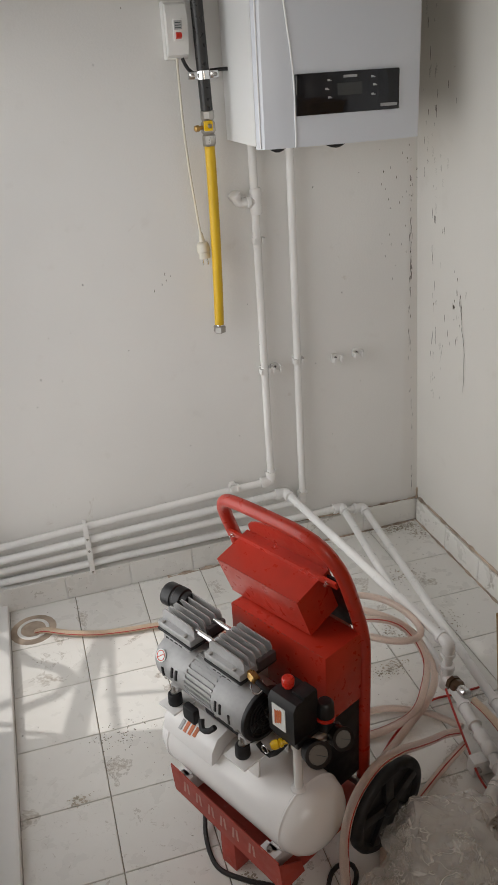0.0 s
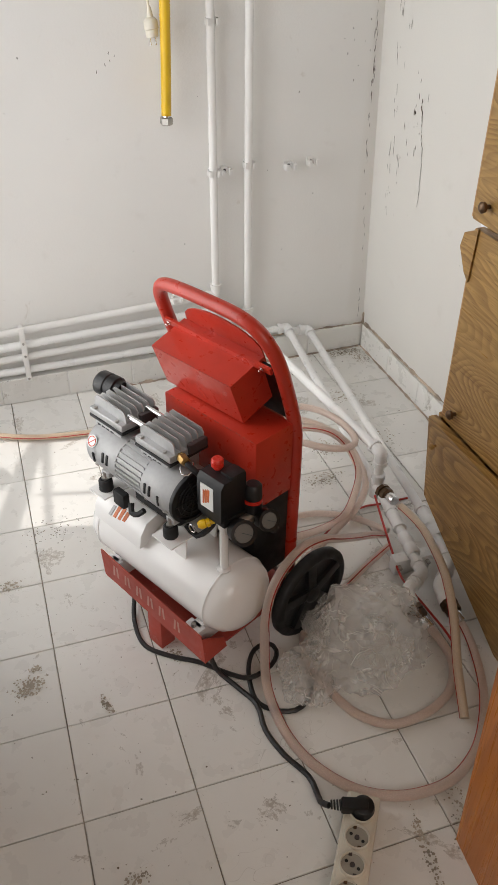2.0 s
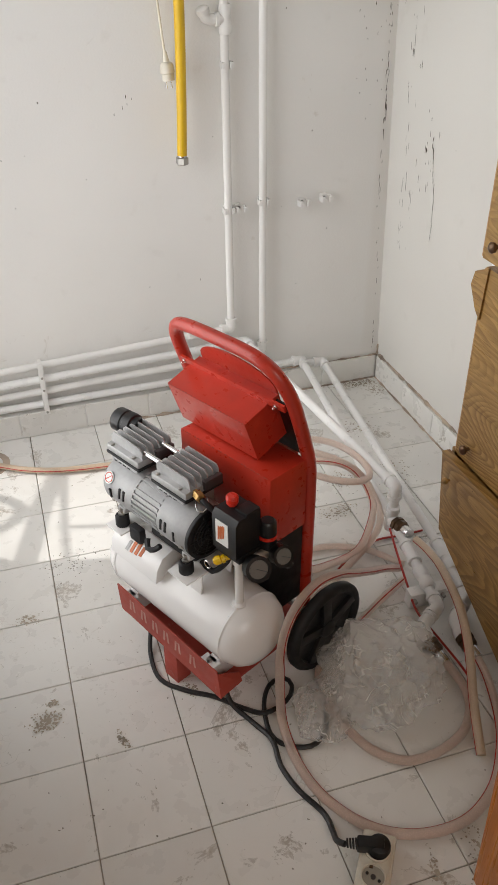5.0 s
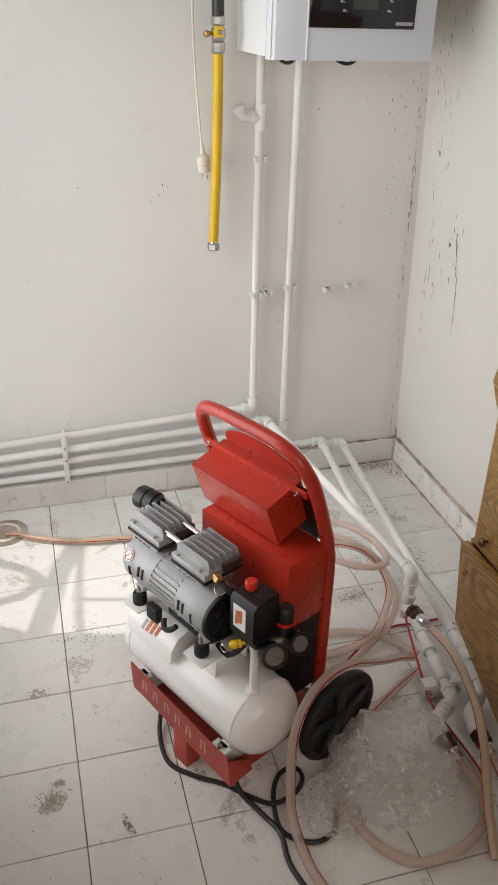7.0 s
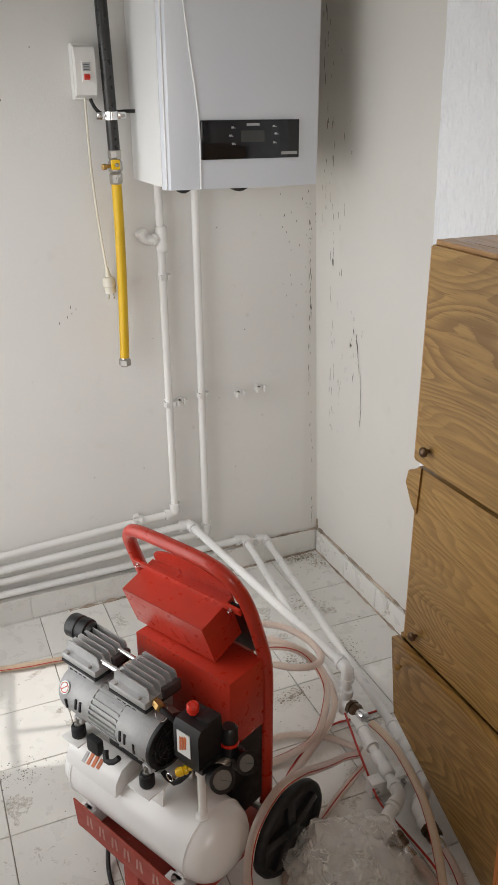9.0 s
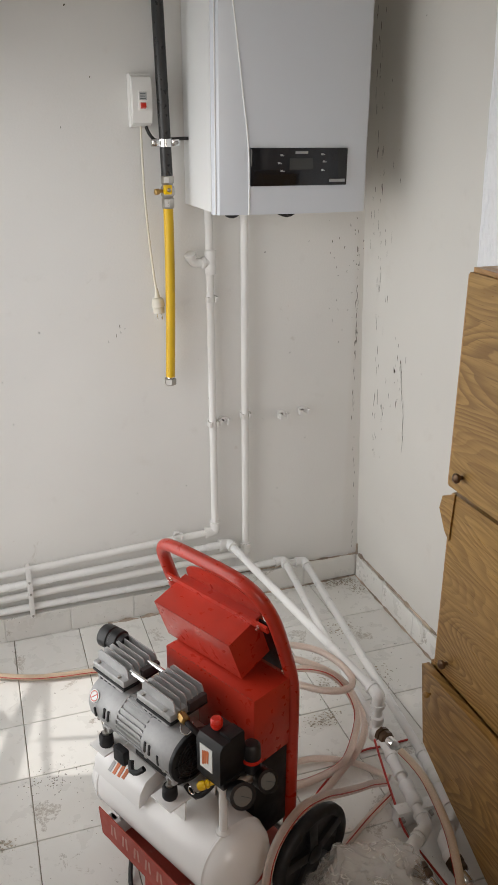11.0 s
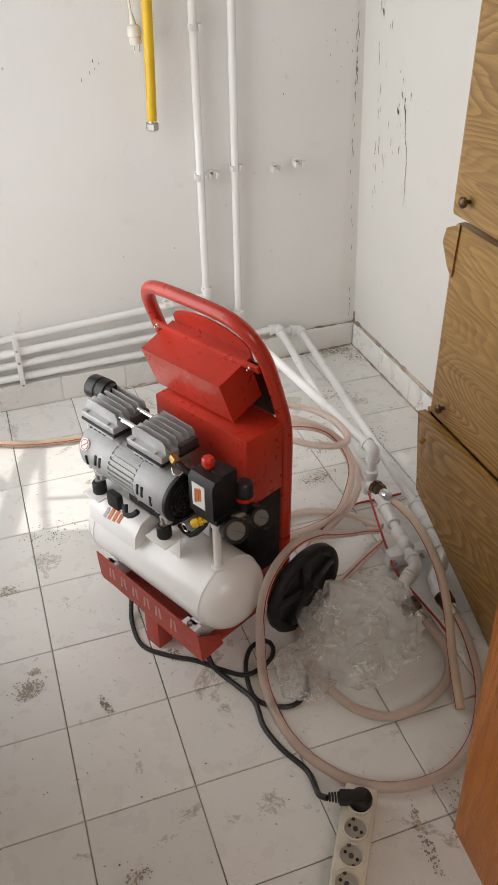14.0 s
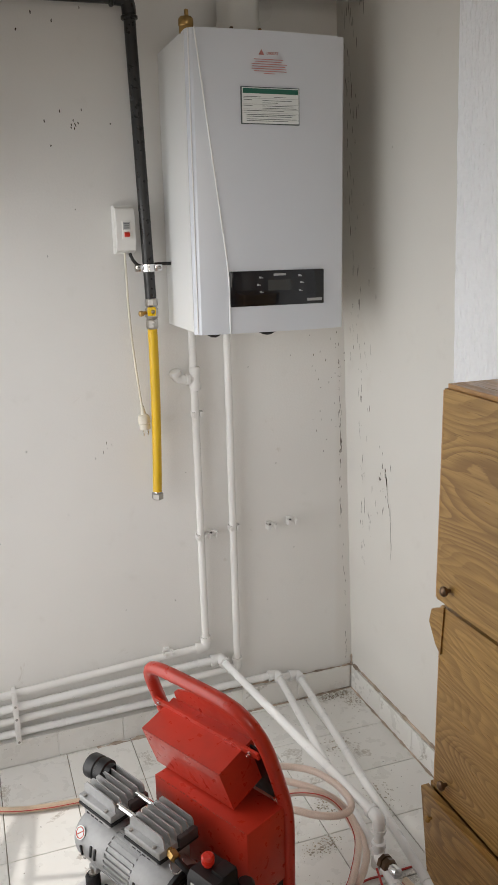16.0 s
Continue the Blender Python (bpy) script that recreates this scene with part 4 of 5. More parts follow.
# base, plate, axle and wheels
mp("base_tray", soften(B((-0.15, -0.07, 0.093), (0.17, 0.215, 0.098)), 0.001), DULL_RED)
pl = [(-0.147, -0.079, 0.183), (-0.139, -0.079, 0.114), (0.176, -0.079, 0.088), (0.168, -0.079, 0.160)]
mp("name_plate", soften(PR(pl, (0, 0.003, 0)), 0.0007, 1), DULL_RED, "sloping red plate with cut-out lettering shapes")
mp("plate_end", PR([(0.168, -0.079, 0.155), (0.176, -0.079, 0.089), (0.176, -0.02, 0.094), (0.168, -0.02, 0.115)], (0.003, 0, 0)), DULL_RED)
for i, a in enumerate((-0.098, -0.060, -0.022, 0.014, 0.05, 0.096)):
    z = 0.149 - (a + 0.1) * 0.075
    for s in (-0.007, 0.007):
        cut = PR([(a + s - 0.0026, -0.0796, z - 0.015), (a + s + 0.0026, -0.0796, z - 0.015), (a + s * 0.6 + 0.0026, -0.0796, z + 0.015), (a + s * 0.6 - 0.0026, -0.0796, z + 0.015)], (0, 0.001, 0))
        mp("cut_shape", cut, PLATE_CUT, "pale slot through the plate")
mp("foot", soften(B((-0.008, -0.072, 0.0), (0.034, -0.035, 0.1)), 0.002), DULL_RED)
mp("axle", T([(-0.27, 0.2, 0.115), (0.2, 0.2, 0.115)], 0.008, 10, False), STEEL)


def wheel(a, s):
    c = Vector((a, 0.2, 0.111))
    d = Vector((s, 0, 0))
    w = mp("wheel", LA(c - d * 0.014, c + d * 0.014, [(0, 0.096), (0.003, 0.106), (0.008, 0.110), (0.020, 0.110), (0.025, 0.106), (0.028, 0.096), (0.026, 0.09), (0.020, 0.087), (0.008, 0.087), (0.002, 0.09)], 40), RUBBER, "black rubber wheel with plastic spokes")
    part("hub", LA(c - d * 0.016, c + d * 0.02, [(0, 0.022), (0.03, 0.022), (0.036, 0.012)], 16), BLACK, w)
    part("disc", LA(c - d * 0.004, c + d * 0.002, [(0, 0.092), (0.006, 0.092)], 32), BLACK, w)
    for k in range(5):
        sp = box(bmesh.new(), (-0.004, 0.018, -0.013), (0.012, 0.094, 0.013), 0.003, Matrix.Translation(c) @ Matrix.Rotation(k * 2 * math.pi / 5 + 0.4, 4, "X"))
        part("spoke", sp, BLACK, w)


wheel(0.205, 1)
wheel(-0.262, -1)

# tank
TB, TW, TR = 0.018, 0.208, 0.083
prof = [(0.0, 0.012), (0.002, 0.03), (0.008, 0.05), (0.018, 0.066), (0.032, 0.077), (0.048, 0.0822), (0.053, 0.083), (0.054, 0.0845), (0.058, 0.0845), (0.059, 0.083)]
L = 0.44
full = prof + [(L - d, r) for d, r in prof[::-1]]
tank = mp("tank", LA((-0.227, TB, TW), (0.213, TB, TW), full, 48), TANK, "white painted air tank with weld seams", smooth=50)
for a in (-0.13, 0.13):
    mp("tank_bracket", soften(B((a - 0.012, -0.06, 0.096), (a + 0.012, 0.06, 0.15)), 0.002), TANK)
    mp("tank_strap", soften(B((a - 0.02, -0.072, 0.138), (a + 0.02, -0.05, 0.15)), 0.001), TANK)
    mp("bolt", LA((a, -0.064, 0.15), (a, -0.064, 0.158), [(0, 0.006), (0.008, 0.005)], 6), STEEL)
cover = [(-0.064, 0.258), (-0.06, 0.29), (-0.043, 0.315), (-0.015, 0.324), (0.012, 0.31), (0.02, 0.27)]
cc = mp("capacitor_cover", soften(PR([(-0.175, b, z) for b, z in cover], (0.15, 0, 0)), 0.006), TANK, "white rounded cover with an orange mark")
for k, (a, u0, u1) in enumerate(((-0.128, 0.0, 0.75), (-0.114, 0.05, 0.95), (-0.1, 0.1, 1.0), (-0.087, 0.2, 0.9))):
    lo, hi = Vector((a, -0.0618, 0.2895)).lerp(Vector((a, -0.0445, 0.316)), u0), Vector((a, -0.0618, 0.2895)).lerp(Vector((a, -0.0445, 0.316)), u1)
    m = PR([lo, lo + Vector((0.008, 0, 0)), hi + Vector((0.012, 0, 0)), hi + Vector((0.004, 0, 0))], (0, 0.0016, -0.001))
    part("orange_mark", m, ORANGE if k else PRINT, cc)
for a0, a1 in ((-0.168, -0.116), (0.03, 0.088)):
    br = mp("motor_bracket", soften(B((a0, -0.075, 0.340), (a1, 0.07, 0.344)), 0.001), TANK)
    for b in (-0.03, 0.05):
        part("bracket_leg", soften(PR([(a0 + 0.008, b, 0.341), (a1 - 0.008, b, 0.341), (a1 - 0.014, b, 0.275), (a0 + 0.014, b, 0.275)], (0, 0.004, 0)), 0.001), TANK, br)

# motor
MB, MW = 0.0, 0.424
mot = mp("motor", LA((-0.205, MB, MW), (-0.098, MB, MW), [(0, 0.02), (0.002, 0.04), (0.008, 0.05), (0.02, 0.0555), (0.1, 0.0565), (0.107, 0.055)], 40), MOTOR_GREY, "cast grey motor housing", smooth=35)
mid = mp("stator", LA((-0.1, MB, MW), (-0.018, MB, MW), [(0, 0.0525), (0.082, 0.0525)], 40), MOTOR_GREY, "ribbed grey stator ring")
for k in range(30):
    an = k * 2 * math.pi / 30
    part("rib", box(bmesh.new(), (-0.097, -0.0022, 0.051), (-0.021, 0.0022, 0.0565), 0.0, Matrix.Translation((0, MB, MW)) @ Matrix.Rotation(an, 4, "X")), MOTOR_GREY, mid)
end = mp("motor_end", LA((-0.02, MB, MW), (0.066, MB, MW), [(0, 0.055), (0.006, 0.0568), (0.075, 0.0575), (0.086, 0.0555)], 40), MOTOR_GREY, "cast grey motor end housing", smooth=35)
for a, an, own in ((-0.165, 2.0, mot), (-0.135, 1.75, mot), (-0.122, 1.75, mot), (-0.005, 1.8, end), (0.008, 1.8, end), (0.033, 1.95, end)):
    part("slot", box(bmesh.new(), (a - 0.003, -0.012, 0.0545), (a + 0.003, 0.012, 0.0585), 0.002, Matrix.Translation((0, MB, MW)) @ Matrix.Rotation(an - 0.35, 4, "X")), BLACK, own, "dark cooling slot")
for a, an, own in ((-0.17, 2.5, mot), (0.035, 2.6, end), (-0.015, 2.5, end), (0.055, 2.2, end)):
    p = Vector((a, MB - 0.056 * math.sin(an - 0.35), MW + 0.056 * math.cos(an - 0.35)))
    q = p + Vector((0, -math.sin(an - 0.35), math.cos(an - 0.35))) * 0.003
    part("screw", LA(p, q, [(0, 0.0042), (0.002, 0.0042), (0.003, 0.0025)], 10), STEEL, own)
lbl = LA((-0.186, MB, MW), (-0.186, MB, MW + 0.01), [(0, 0.0135), (0.0015, 0.0135)], 24)
bmesh.ops.transform(lbl, matrix=Matrix.Translation((0, MB, MW)) @ Matrix.Rotation(1.05, 4, "X") @ Matrix.Translation((0.012, -MB, -MW + 0.0565)), verts=lbl.verts)
sg = part("warning_sticker", lbl, PAPER, mot, "round white sticker with a red ring")
for pts in ([(-0.186 + 0.0105 * math.cos(k * math.pi / 12), MB + 0.0105 * math.sin(k * math.pi / 12), MW + 0.0013) for k in range(25)], [(-0.1935, MB - 0.0075, MW + 0.0013), (-0.1785, MB + 0.0075, MW + 0.0013)]):
    mark = T(pts, 0.0011, 6, False)
    bmesh.ops.transform(mark, matrix=Matrix.Translation((0, MB, MW)) @ Matrix.Rotation(1.05, 4, "X") @ Matrix.Translation((0.012, -MB, -MW + 0.0565)), verts=mark.verts)
    part("red_mark", mark, RED, sg)
fan = mp("fan_guard", LA((0.066, MB, MW), (0.076, MB, MW), [(0, 0.0575), (0.004, 0.0585), (0.008, 0.0575), (0.0085, 0.05), (0.004, 0.049), (0.003, 0.01)], 40), BLACK, "black plastic fan guard with ring ribs")
for r in (0.014, 0.023, 0.032, 0.041):
    part("ring_rib", T([(0.0745, MB + r * math.cos(k * math.pi / 12), MW + r * math.sin(k * math.pi / 12)) for k in range(25)], 0.0013, 6), BLACK, fan)
for k in range(10):
    an = k * math.pi / 5
    part("spoke_rib", T([(0.0745, MB, MW), (0.0745, MB + 0.05 * math.cos(an), MW + 0.05 * math.sin(an))], 0.0013, 6, False), BLACK, fan)
for a in (-0.142, 0.058):
    for b in (-0.05, 0.05):
        f = mp("rubber_foot", LA((a, b, 0.344), (a, b, 0.372), [(0, 0.0140), (0.002, 0.015), (0.024, 0.0145), (0.028, 0.012)], 18), RUBBER)
        part("bolt", LA((a, b, 0.37), (a, b, 0.388), [(0, 0.008), (0.006, 0.008), (0.007, 0.004), (0.018, 0.004)], 8), STEEL, f)
        part("lug", soften(B((a - 0.012, min(b, b * 0.55), 0.376), (a + 0.012, max(b, b * 0.55), 0.39)), 0.003), ALU, f)
mp("motor_cradle", soften(B((-0.085, -0.022, 0.335), (0.05, 0.045, 0.378)), 0.006), RUBBER, "black rubber cradle under the motor")
mp("terminal_box", soften(B((-0.105, -0.062, 0.335), (-0.07, -0.045, 0.372)), 0.005), RUBBER)
mp("motor_lead", T([(-0.06, -0.05, 0.355), (-0.048, -0.06, 0.342), (-0.03, -0.058, 0.348), (-0.02, -0.05, 0.36)], 0.006, 8), RUBBER)
mp("switch_lead", T([(0.07, -0.02, 0.36), (0.1, -0.02, 0.352), (0.12, 0.0, 0.38), (0.125, 0.01, 0.42)], 0.006, 8), RUBBER)


def head(a0, a1):
    b0, b1 = -0.024, 0.07
    h = mp("cylinder_head", soften(B((a0, b0, 0.494), (a1, b1, 0.511)), 0.004), ALU, "finned cast cylinder head")
    part("gasket", soften(B((a0 - 0.001, b0 - 0.001, 0.487), (a1 + 0.001, b1 + 0.001, 0.494)), 0.002), BLACK, h)
    part("cylinder_block", soften(B((a0 + 0.01, b0 + 0.003, 0.438), (a1 - 0.01, b1 - 0.012, 0.488)), 0.004), ALU, h)
    for k in range(4):
        part("window_slot", B((a0 + 0.02 + k * 0.014, b0 + 0.0022, 0.463), (a0 + 0.029 + k * 0.014, b0 + 0.0045, 0.478)), BLACK, h)
    for k in range(6):
        b = b0 + 0.013 + k * 0.0145
        pts = [(a0 + 0.002, b, 0.510), (a0 + 0.003, b, 0.529), (a0 + 0.012, b, 0.538), (a1 - 0.008, b, 0.536), (a1 - 0.003, b, 0.528), (a1 - 0.002, b, 0.510)]
        part("fin", PR(pts, (0, 0.0022, 0)), ALU, h)
    for a in (a0 + 0.016, a1 - 0.02):
        part("screw", LA((a, b0 + 0.005, 0.510), (a, b0 + 0.005, 0.515), [(0, 0.0042), (0.004, 0.0042), (0.005, 0.003)], 10), STEEL, h)
    part("port_end", soften(B((a1 - 0.006, 0.02, 0.497), (a1 + 0.006, b1 - 0.004, 0.519)), 0.003), ALU_DARK, h)
    return h


head(-0.21, -0.106)
h2 = head(-0.066, 0.036)
for b in (0.0, 0.046):
    mp("link_pipe", T([(-0.112, b, 0.522), (-0.058, b, 0.522)], 0.0058, 12, False), CHROME, "polished link pipe")
fil = mp("air_filter", LA((-0.196, 0.052, 0.520), (-0.262, 0.04, 0.522), [(0, 0.02), (0.012, 0.021), (0.014, 0.0255), (0.03, 0.0265), (0.032, 0.024), (0.036, 0.024), (0.038, 0.0265), (0.058, 0.0265), (0.062, 0.024), (0.066, 0.016)], 24), BLACK, "black round air filter")
fit = mp("brass_fitting", LA((0.036, 0.0, 0.506), (0.062, -0.006, 0.503), [(0, 0.007), (0.006, 0.007), (0.007, 0.0105), (0.022, 0.0105), (0.026, 0.007)], 6), BRASS, "brass outlet fitting", smooth=20)
mp("wire_clip", T([(0.05, -0.012, 0.494), (0.06, -0.018, 0.484), (0.072, -0.014, 0.484), (0.074, -0.002, 0.494), (0.066, 0.004, 0.503)], 0.0014, 6), CHROME)
mp("outlet_hose", T([(0.062, -0.006, 0.503), (0.085, -0.004, 0.494), (0.1, 0.01, 0.47), (0.11, 0.02, 0.455)], 0.006, 10), BLACK)

# pressure switch, valves and gauges
sw = mp("pressure_switch", soften(PR([(0.106, -0.022, 0.428), (0.106, -0.022, 0.507), (0.106, -0.014, 0.518), (0.106, 0.04, 0.518), (0.106, 0.042, 0.428)], (0.062, 0, 0)), 0.004), BLACK, "black pressure switch box with a white label")
part("label", B((0.116, -0.0234, 0.446), (0.148, -0.0215, 0.5)), PAPER, sw, "white label with an orange mark")
for k in range(3):
    part("orange_mark", PR([(0.122 + k * 0.006, -0.0242, 0.455 + k * 0.004), (0.126 + k * 0.006, -0.0242, 0.455 + k * 0.004), (0.128 + k * 0.006, -0.0242, 0.486 + k * 0.003), (0.123 + k * 0.006, -0.0242, 0.488 + k * 0.003)], (0, 0.001, 0)), ORANGE, sw)
part("knob", LA((0.124, 0.012, 0.517), (0.124, 0.012, 0.541), [(0, 0.008), (0.006, 0.008), (0.007, 0.0115), (0.02, 0.012), (0.024, 0.009)], 18), RED_P, sw, "red switch knob")
part("base_flange", soften(B((0.11, -0.018, 0.415), (0.172, 0.045, 0.43)), 0.003), BLACK, sw)
part("top_cap", soften(B((0.138, 0.005, 0.516), (0.168, 0.04, 0.523)), 0.003), BLACK, sw)
man = mp("manifold", T([(0.14, 0.0, 0.415), (0.155, 0.005, 0.41), (0.175, 0.03, 0.412), (0.18, 0.07, 0.412)], 0.011, 12), STEEL, "nickel air manifold")
mp("standpipe", LA((0.152, 0.0, 0.275), (0.152, 0.0, 0.412), [(0, 0.016), (0.014, 0.015), (0.018, 0.0085), (0.12, 0.0085), (0.122, 0.012), (0.137, 0.012)], 18), TANK, "white stand pipe on the tank")
sv = mp("safety_valve", LA((0.14, -0.012, 0.412), (0.121, -0.042, 0.406), [(0, 0.005), (0.008, 0.005), (0.009, 0.008), (0.015, 0.0088), (0.016, 0.0065), (0.018, 0.009), (0.027, 0.009), (0.032, 0.005)], 14), YELLOW_P, "yellow safety valve with a pull ring")
part("pull_ring", T([(0.118 + 0.008 * math.cos(k * 0.7), -0.048, 0.402 + 0.008 * math.sin(k * 0.7)) for k in range(10)], 0.0012, 6), CHROME, sv)


def gauge(c, nrm, r):
    c, nrm = Vector(c), Vector(nrm).normalized()
    g = mp("pressure_gauge", LA(c - nrm * 0.03, c, [(0, r * 0.8), (0.004, r * 0.95), (0.024, r * 0.97), (0.026, r * 1.06), (0.03, r * 1.06), (0.0305, r * 0.80), (0.0275, r * 0.74)], 28), BLACK, "round black pressure gauge")
    part("dial", LA(c - nrm * 0.002, c - nrm * 0.0008, [(0, r * 0.76), (0.0012, r * 0.76)], 28), GAUGE, g)
    up = Vector((0, 0, 1))
    side = nrm.cross(up).normalized()
    up = side.cross(nrm)
    for k in range(9):
        an = math.radians(-130 + k * 32.5)
        d = up * math.cos(an) + side * math.sin(an)
        part("tick", sweep(bmesh.new(), [c - nrm * 0.0004 + d * r * 0.68, c - nrm * 0.0004 + d * r * 0.84], 0.0006, 4), DARKPRINT, g)
    d = up * math.cos(-2.1) + side * math.sin(-2.1)
    part("needle", sweep(bmesh.new(), [c - d * r * 0.2, c + d * r * 0.7], 0.0008, 4), DARKPRINT, g)


gauge((0.208, -0.004, 0.42), (0.84, -0.3, 0.42), 0.024)
gauge((0.214, 0.056, 0.418), (0.88, -0.2, 0.4), 0.021)
rg = mp("regulator", LA((0.172, 0.055, 0.40), (0.172, 0.055, 0.485), [(0, 0.014), (0.02, 0.018), (0.045, 0.018), (0.046, 0.0155), (0.05, 0.0155), (0.051, 0.0175), (0.08, 0.0165), (0.085, 0.012)], 18), BLACK, "black regulator knob with a red ring")
part("red_ring", LA((0.172, 0.055, 0.444), (0.172, 0.055, 0.452), [(0, 0.0185), (0.008, 0.0185)], 18), RED_P, rg)
mp("outlet_tap", LA((0.175, 0.075, 0.41), (0.2, 0.09, 0.36), [(0, 0.012), (0.03, 0.013), (0.034, 0.009), (0.055, 0.009)], 12), BLACK)

# ---- hoses on the floor ----
PLACE = ON_FLOOR
ZF = 0.0135


def hose_run(name, pts, r, material, label, stripe=None, category="hose"):
    th = thing(name, min(pts, key=lambda p: p[2]), 0, label, category, "cleaning hoses")
    cp = path_points(pts, 0.012)
    wpart("tube", sweep(bmesh.new(), cp, r, 12), material, th)
    if stripe:
        sp = []
        for i, p in enumerate(cp):
            t = (cp[min(i + 1, len(cp) - 1)] - cp[max(i - 1, 0)]).normalized()
            side = t.cross(Vector((0, 0, 1)))
            side = side.normalized() if side.length > 1e-3 else Vector((1, 0, 0))
            nor = side.cross(t)
            an = math.radians(stripe)
            sp.append(p + (side * math.sin(an) + nor * math.cos(an)) * (r - 0.0004))
        wpart("stripe", sweep(bmesh.new(), sp, 0.0015, 6), STRIPE, th, "red line along the hose")
    return th


HR = 0.0094
PLACE = PIPES_ON_FLOOR
hose_run("hose", [(-0.306, -0.904, 0.085), (-0.308, -0.971, 0.105), (-0.318, -1.049, 0.125), (-0.351, -1.181, 0.15), (-0.374, -1.263, 0.135), (-0.386, -1.309, 0.1), (-0.398, -1.357, 0.05), (-0.425, -1.444, 0.012)], HR, HOSE_TAN, "tan clear braided hose with an open end on the floor", 100)
PLACE = ON_FLOOR
hose_run("hose", [(-0.4, -1.235, 0.04), (-0.383, -1.285, 0.02), (-0.39, -1.33, ZF), (-0.425, -1.378, ZF), (-0.475, -1.405, ZF), (-0.535, -1.417, ZF), (-0.585, -1.41, ZF), (-0.63, -1.375, ZF), (-0.655, -1.33, ZF), (-0.675, -1.27, ZF), (-0.68, -1.2, ZF), (-0.66, -1.15, ZF)], HR, HOSE, "pink clear braided hose curving under the plastic bag", None)
hose_run("hose", [(-0.322, -1.235, 0.035), (-0.322, -1.29, 0.018), (-0.35, -1.38, ZF), (-0.388, -1.448, ZF), (-0.445, -1.512, ZF), (-0.52, -1.552, ZF), (-0.60, -1.556, ZF), (-0.668, -1.535, ZF), (-0.721, -1.495, ZF), (-0.765, -1.43, ZF), (-0.786, -1.355, ZF), (-0.79, -1.275, 0.03), (-0.79, -1.247, 0.11), (-0.787, -1.238, 0.22), (-0.762, -1.224, 0.30), (-0.705, -1.192, 0.33), (-0.642, -1.155, 0.305), (-0.57, -1.095, 0.23), (-0.49, -1.03, 0.15), (-0.42, -0.97, 0.08), (-0.36, -0.935, 0.03)], HR, HOSE, "pink clear braided hose looping round the wheel", 75)
hose_run("hose", [(-0.64, -0.60, 0.27), (-0.56, -0.57, 0.24), (-0.46, -0.562, 0.205), (-0.402, -0.602, 0.2), (-0.364, -0.668, 0.19), (-0.362, -0.73, 0.185), (-0.40, -0.758, 0.19), (-0.463, -0.75, 0.2), (-0.53, -0.71, 0.21), (-0.6, -0.68, 0.22)], HR, HOSE, "pink clear hose coil behind the hand truck", None)
hose_run("hose", [(-0.6, -0.58, 0.23), (-0.5, -0.612, 0.21), (-0.42, -0.66, 0.19), (-0.366, -0.69, 0.15), (-0.34, -0.722, 0.10), (-0.336, -0.768, 0.06), (-0.378, -0.815, 0.03), (-0.455, -0.865, 0.02), (-0.563, -0.935, ZF), (-0.64, -0.98, ZF)], HR, HOSE, "pink clear hose coil behind the hand truck", None)
hose_run("hose", [(-0.6, -0.66, 0.2), (-0.5, -0.65, 0.2), (-0.42, -0.675, 0.19), (-0.372, -0.705, 0.15), (-0.357, -0.758, 0.1), (-0.392, -0.812, 0.06), (-0.435, -0.845, 0.03), (-0.5, -0.86, 0.02), (-0.57, -0.86, ZF), (-0.66, -0.85, ZF)], HR, HOSE, "pink clear hose coil behind the hand truck", 60)
hose_run("hose", [(-0.66, -0.80, ZF), (-0.544, -0.789, ZF), (-0.475, -0.797, ZF), (-0.396, -0.84, ZF), (-0.34, -0.92, ZF + 0.01)], HR * 0.9, HOSE, "pink clear hose lying on the floor", None)
hose_run("hose", [(-0.62, -1.11, ZF), (-0.545, -1.069, ZF), (-0.443, -1.007, ZF), (-0.36, -0.965, ZF + 0.005)], HR * 0.9, HOSE, "pink clear hose lying on the floor", 20)
hose_run("drain_hose", [(-1.352, -0.13, -0.03), (-1.342, -0.145, 0.0), (-1.31, -0.165, ZF), (-1.25, -0.2, ZF), (-1.17, -0.232, ZF), (-1.08, -0.25, ZF), (-0.98, -0.262, ZF), (-0.86, -0.30, ZF), (-0.74, -0.42, ZF), (-0.62, -0.55, 0.05), (-0.58, -0.6, 0.12)], HR, HOSE_TAN, "tan clear hose running from the floor drain to the machine", 75)
cordline = thing("red_cord", (-0.4, -0.8, 0.003), 0, "thin red cord lying on the floor", "cord")
wpart("cord", T([(-0.22, -0.80, 0.004), (-0.30, -0.80, 0.004), (-0.352, -0.80, 0.006), (-0.42, -0.822, 0.006), (-0.51, -0.88, 0.006), (-0.58, -0.94, 0.004)], 0.003, 6), STRIPE, cordline)
cordline2 = thing("red_cord", (-0.36, -1.05, 0.01), 0, "thin red cord beside the pipes", "cord")
wpart("cord", T([(-0.352, -0.85, 0.09), (-0.36, -0.92, 0.06), (-0.372, -1.0, 0.04), (-0.385, -1.08, 0.03), (-0.375, -1.17, 0.03), (-0.36, -1.25, 0.02), (-0.358, -1.3, 0.012)], 0.003, 6), STRIPE, cordline2)


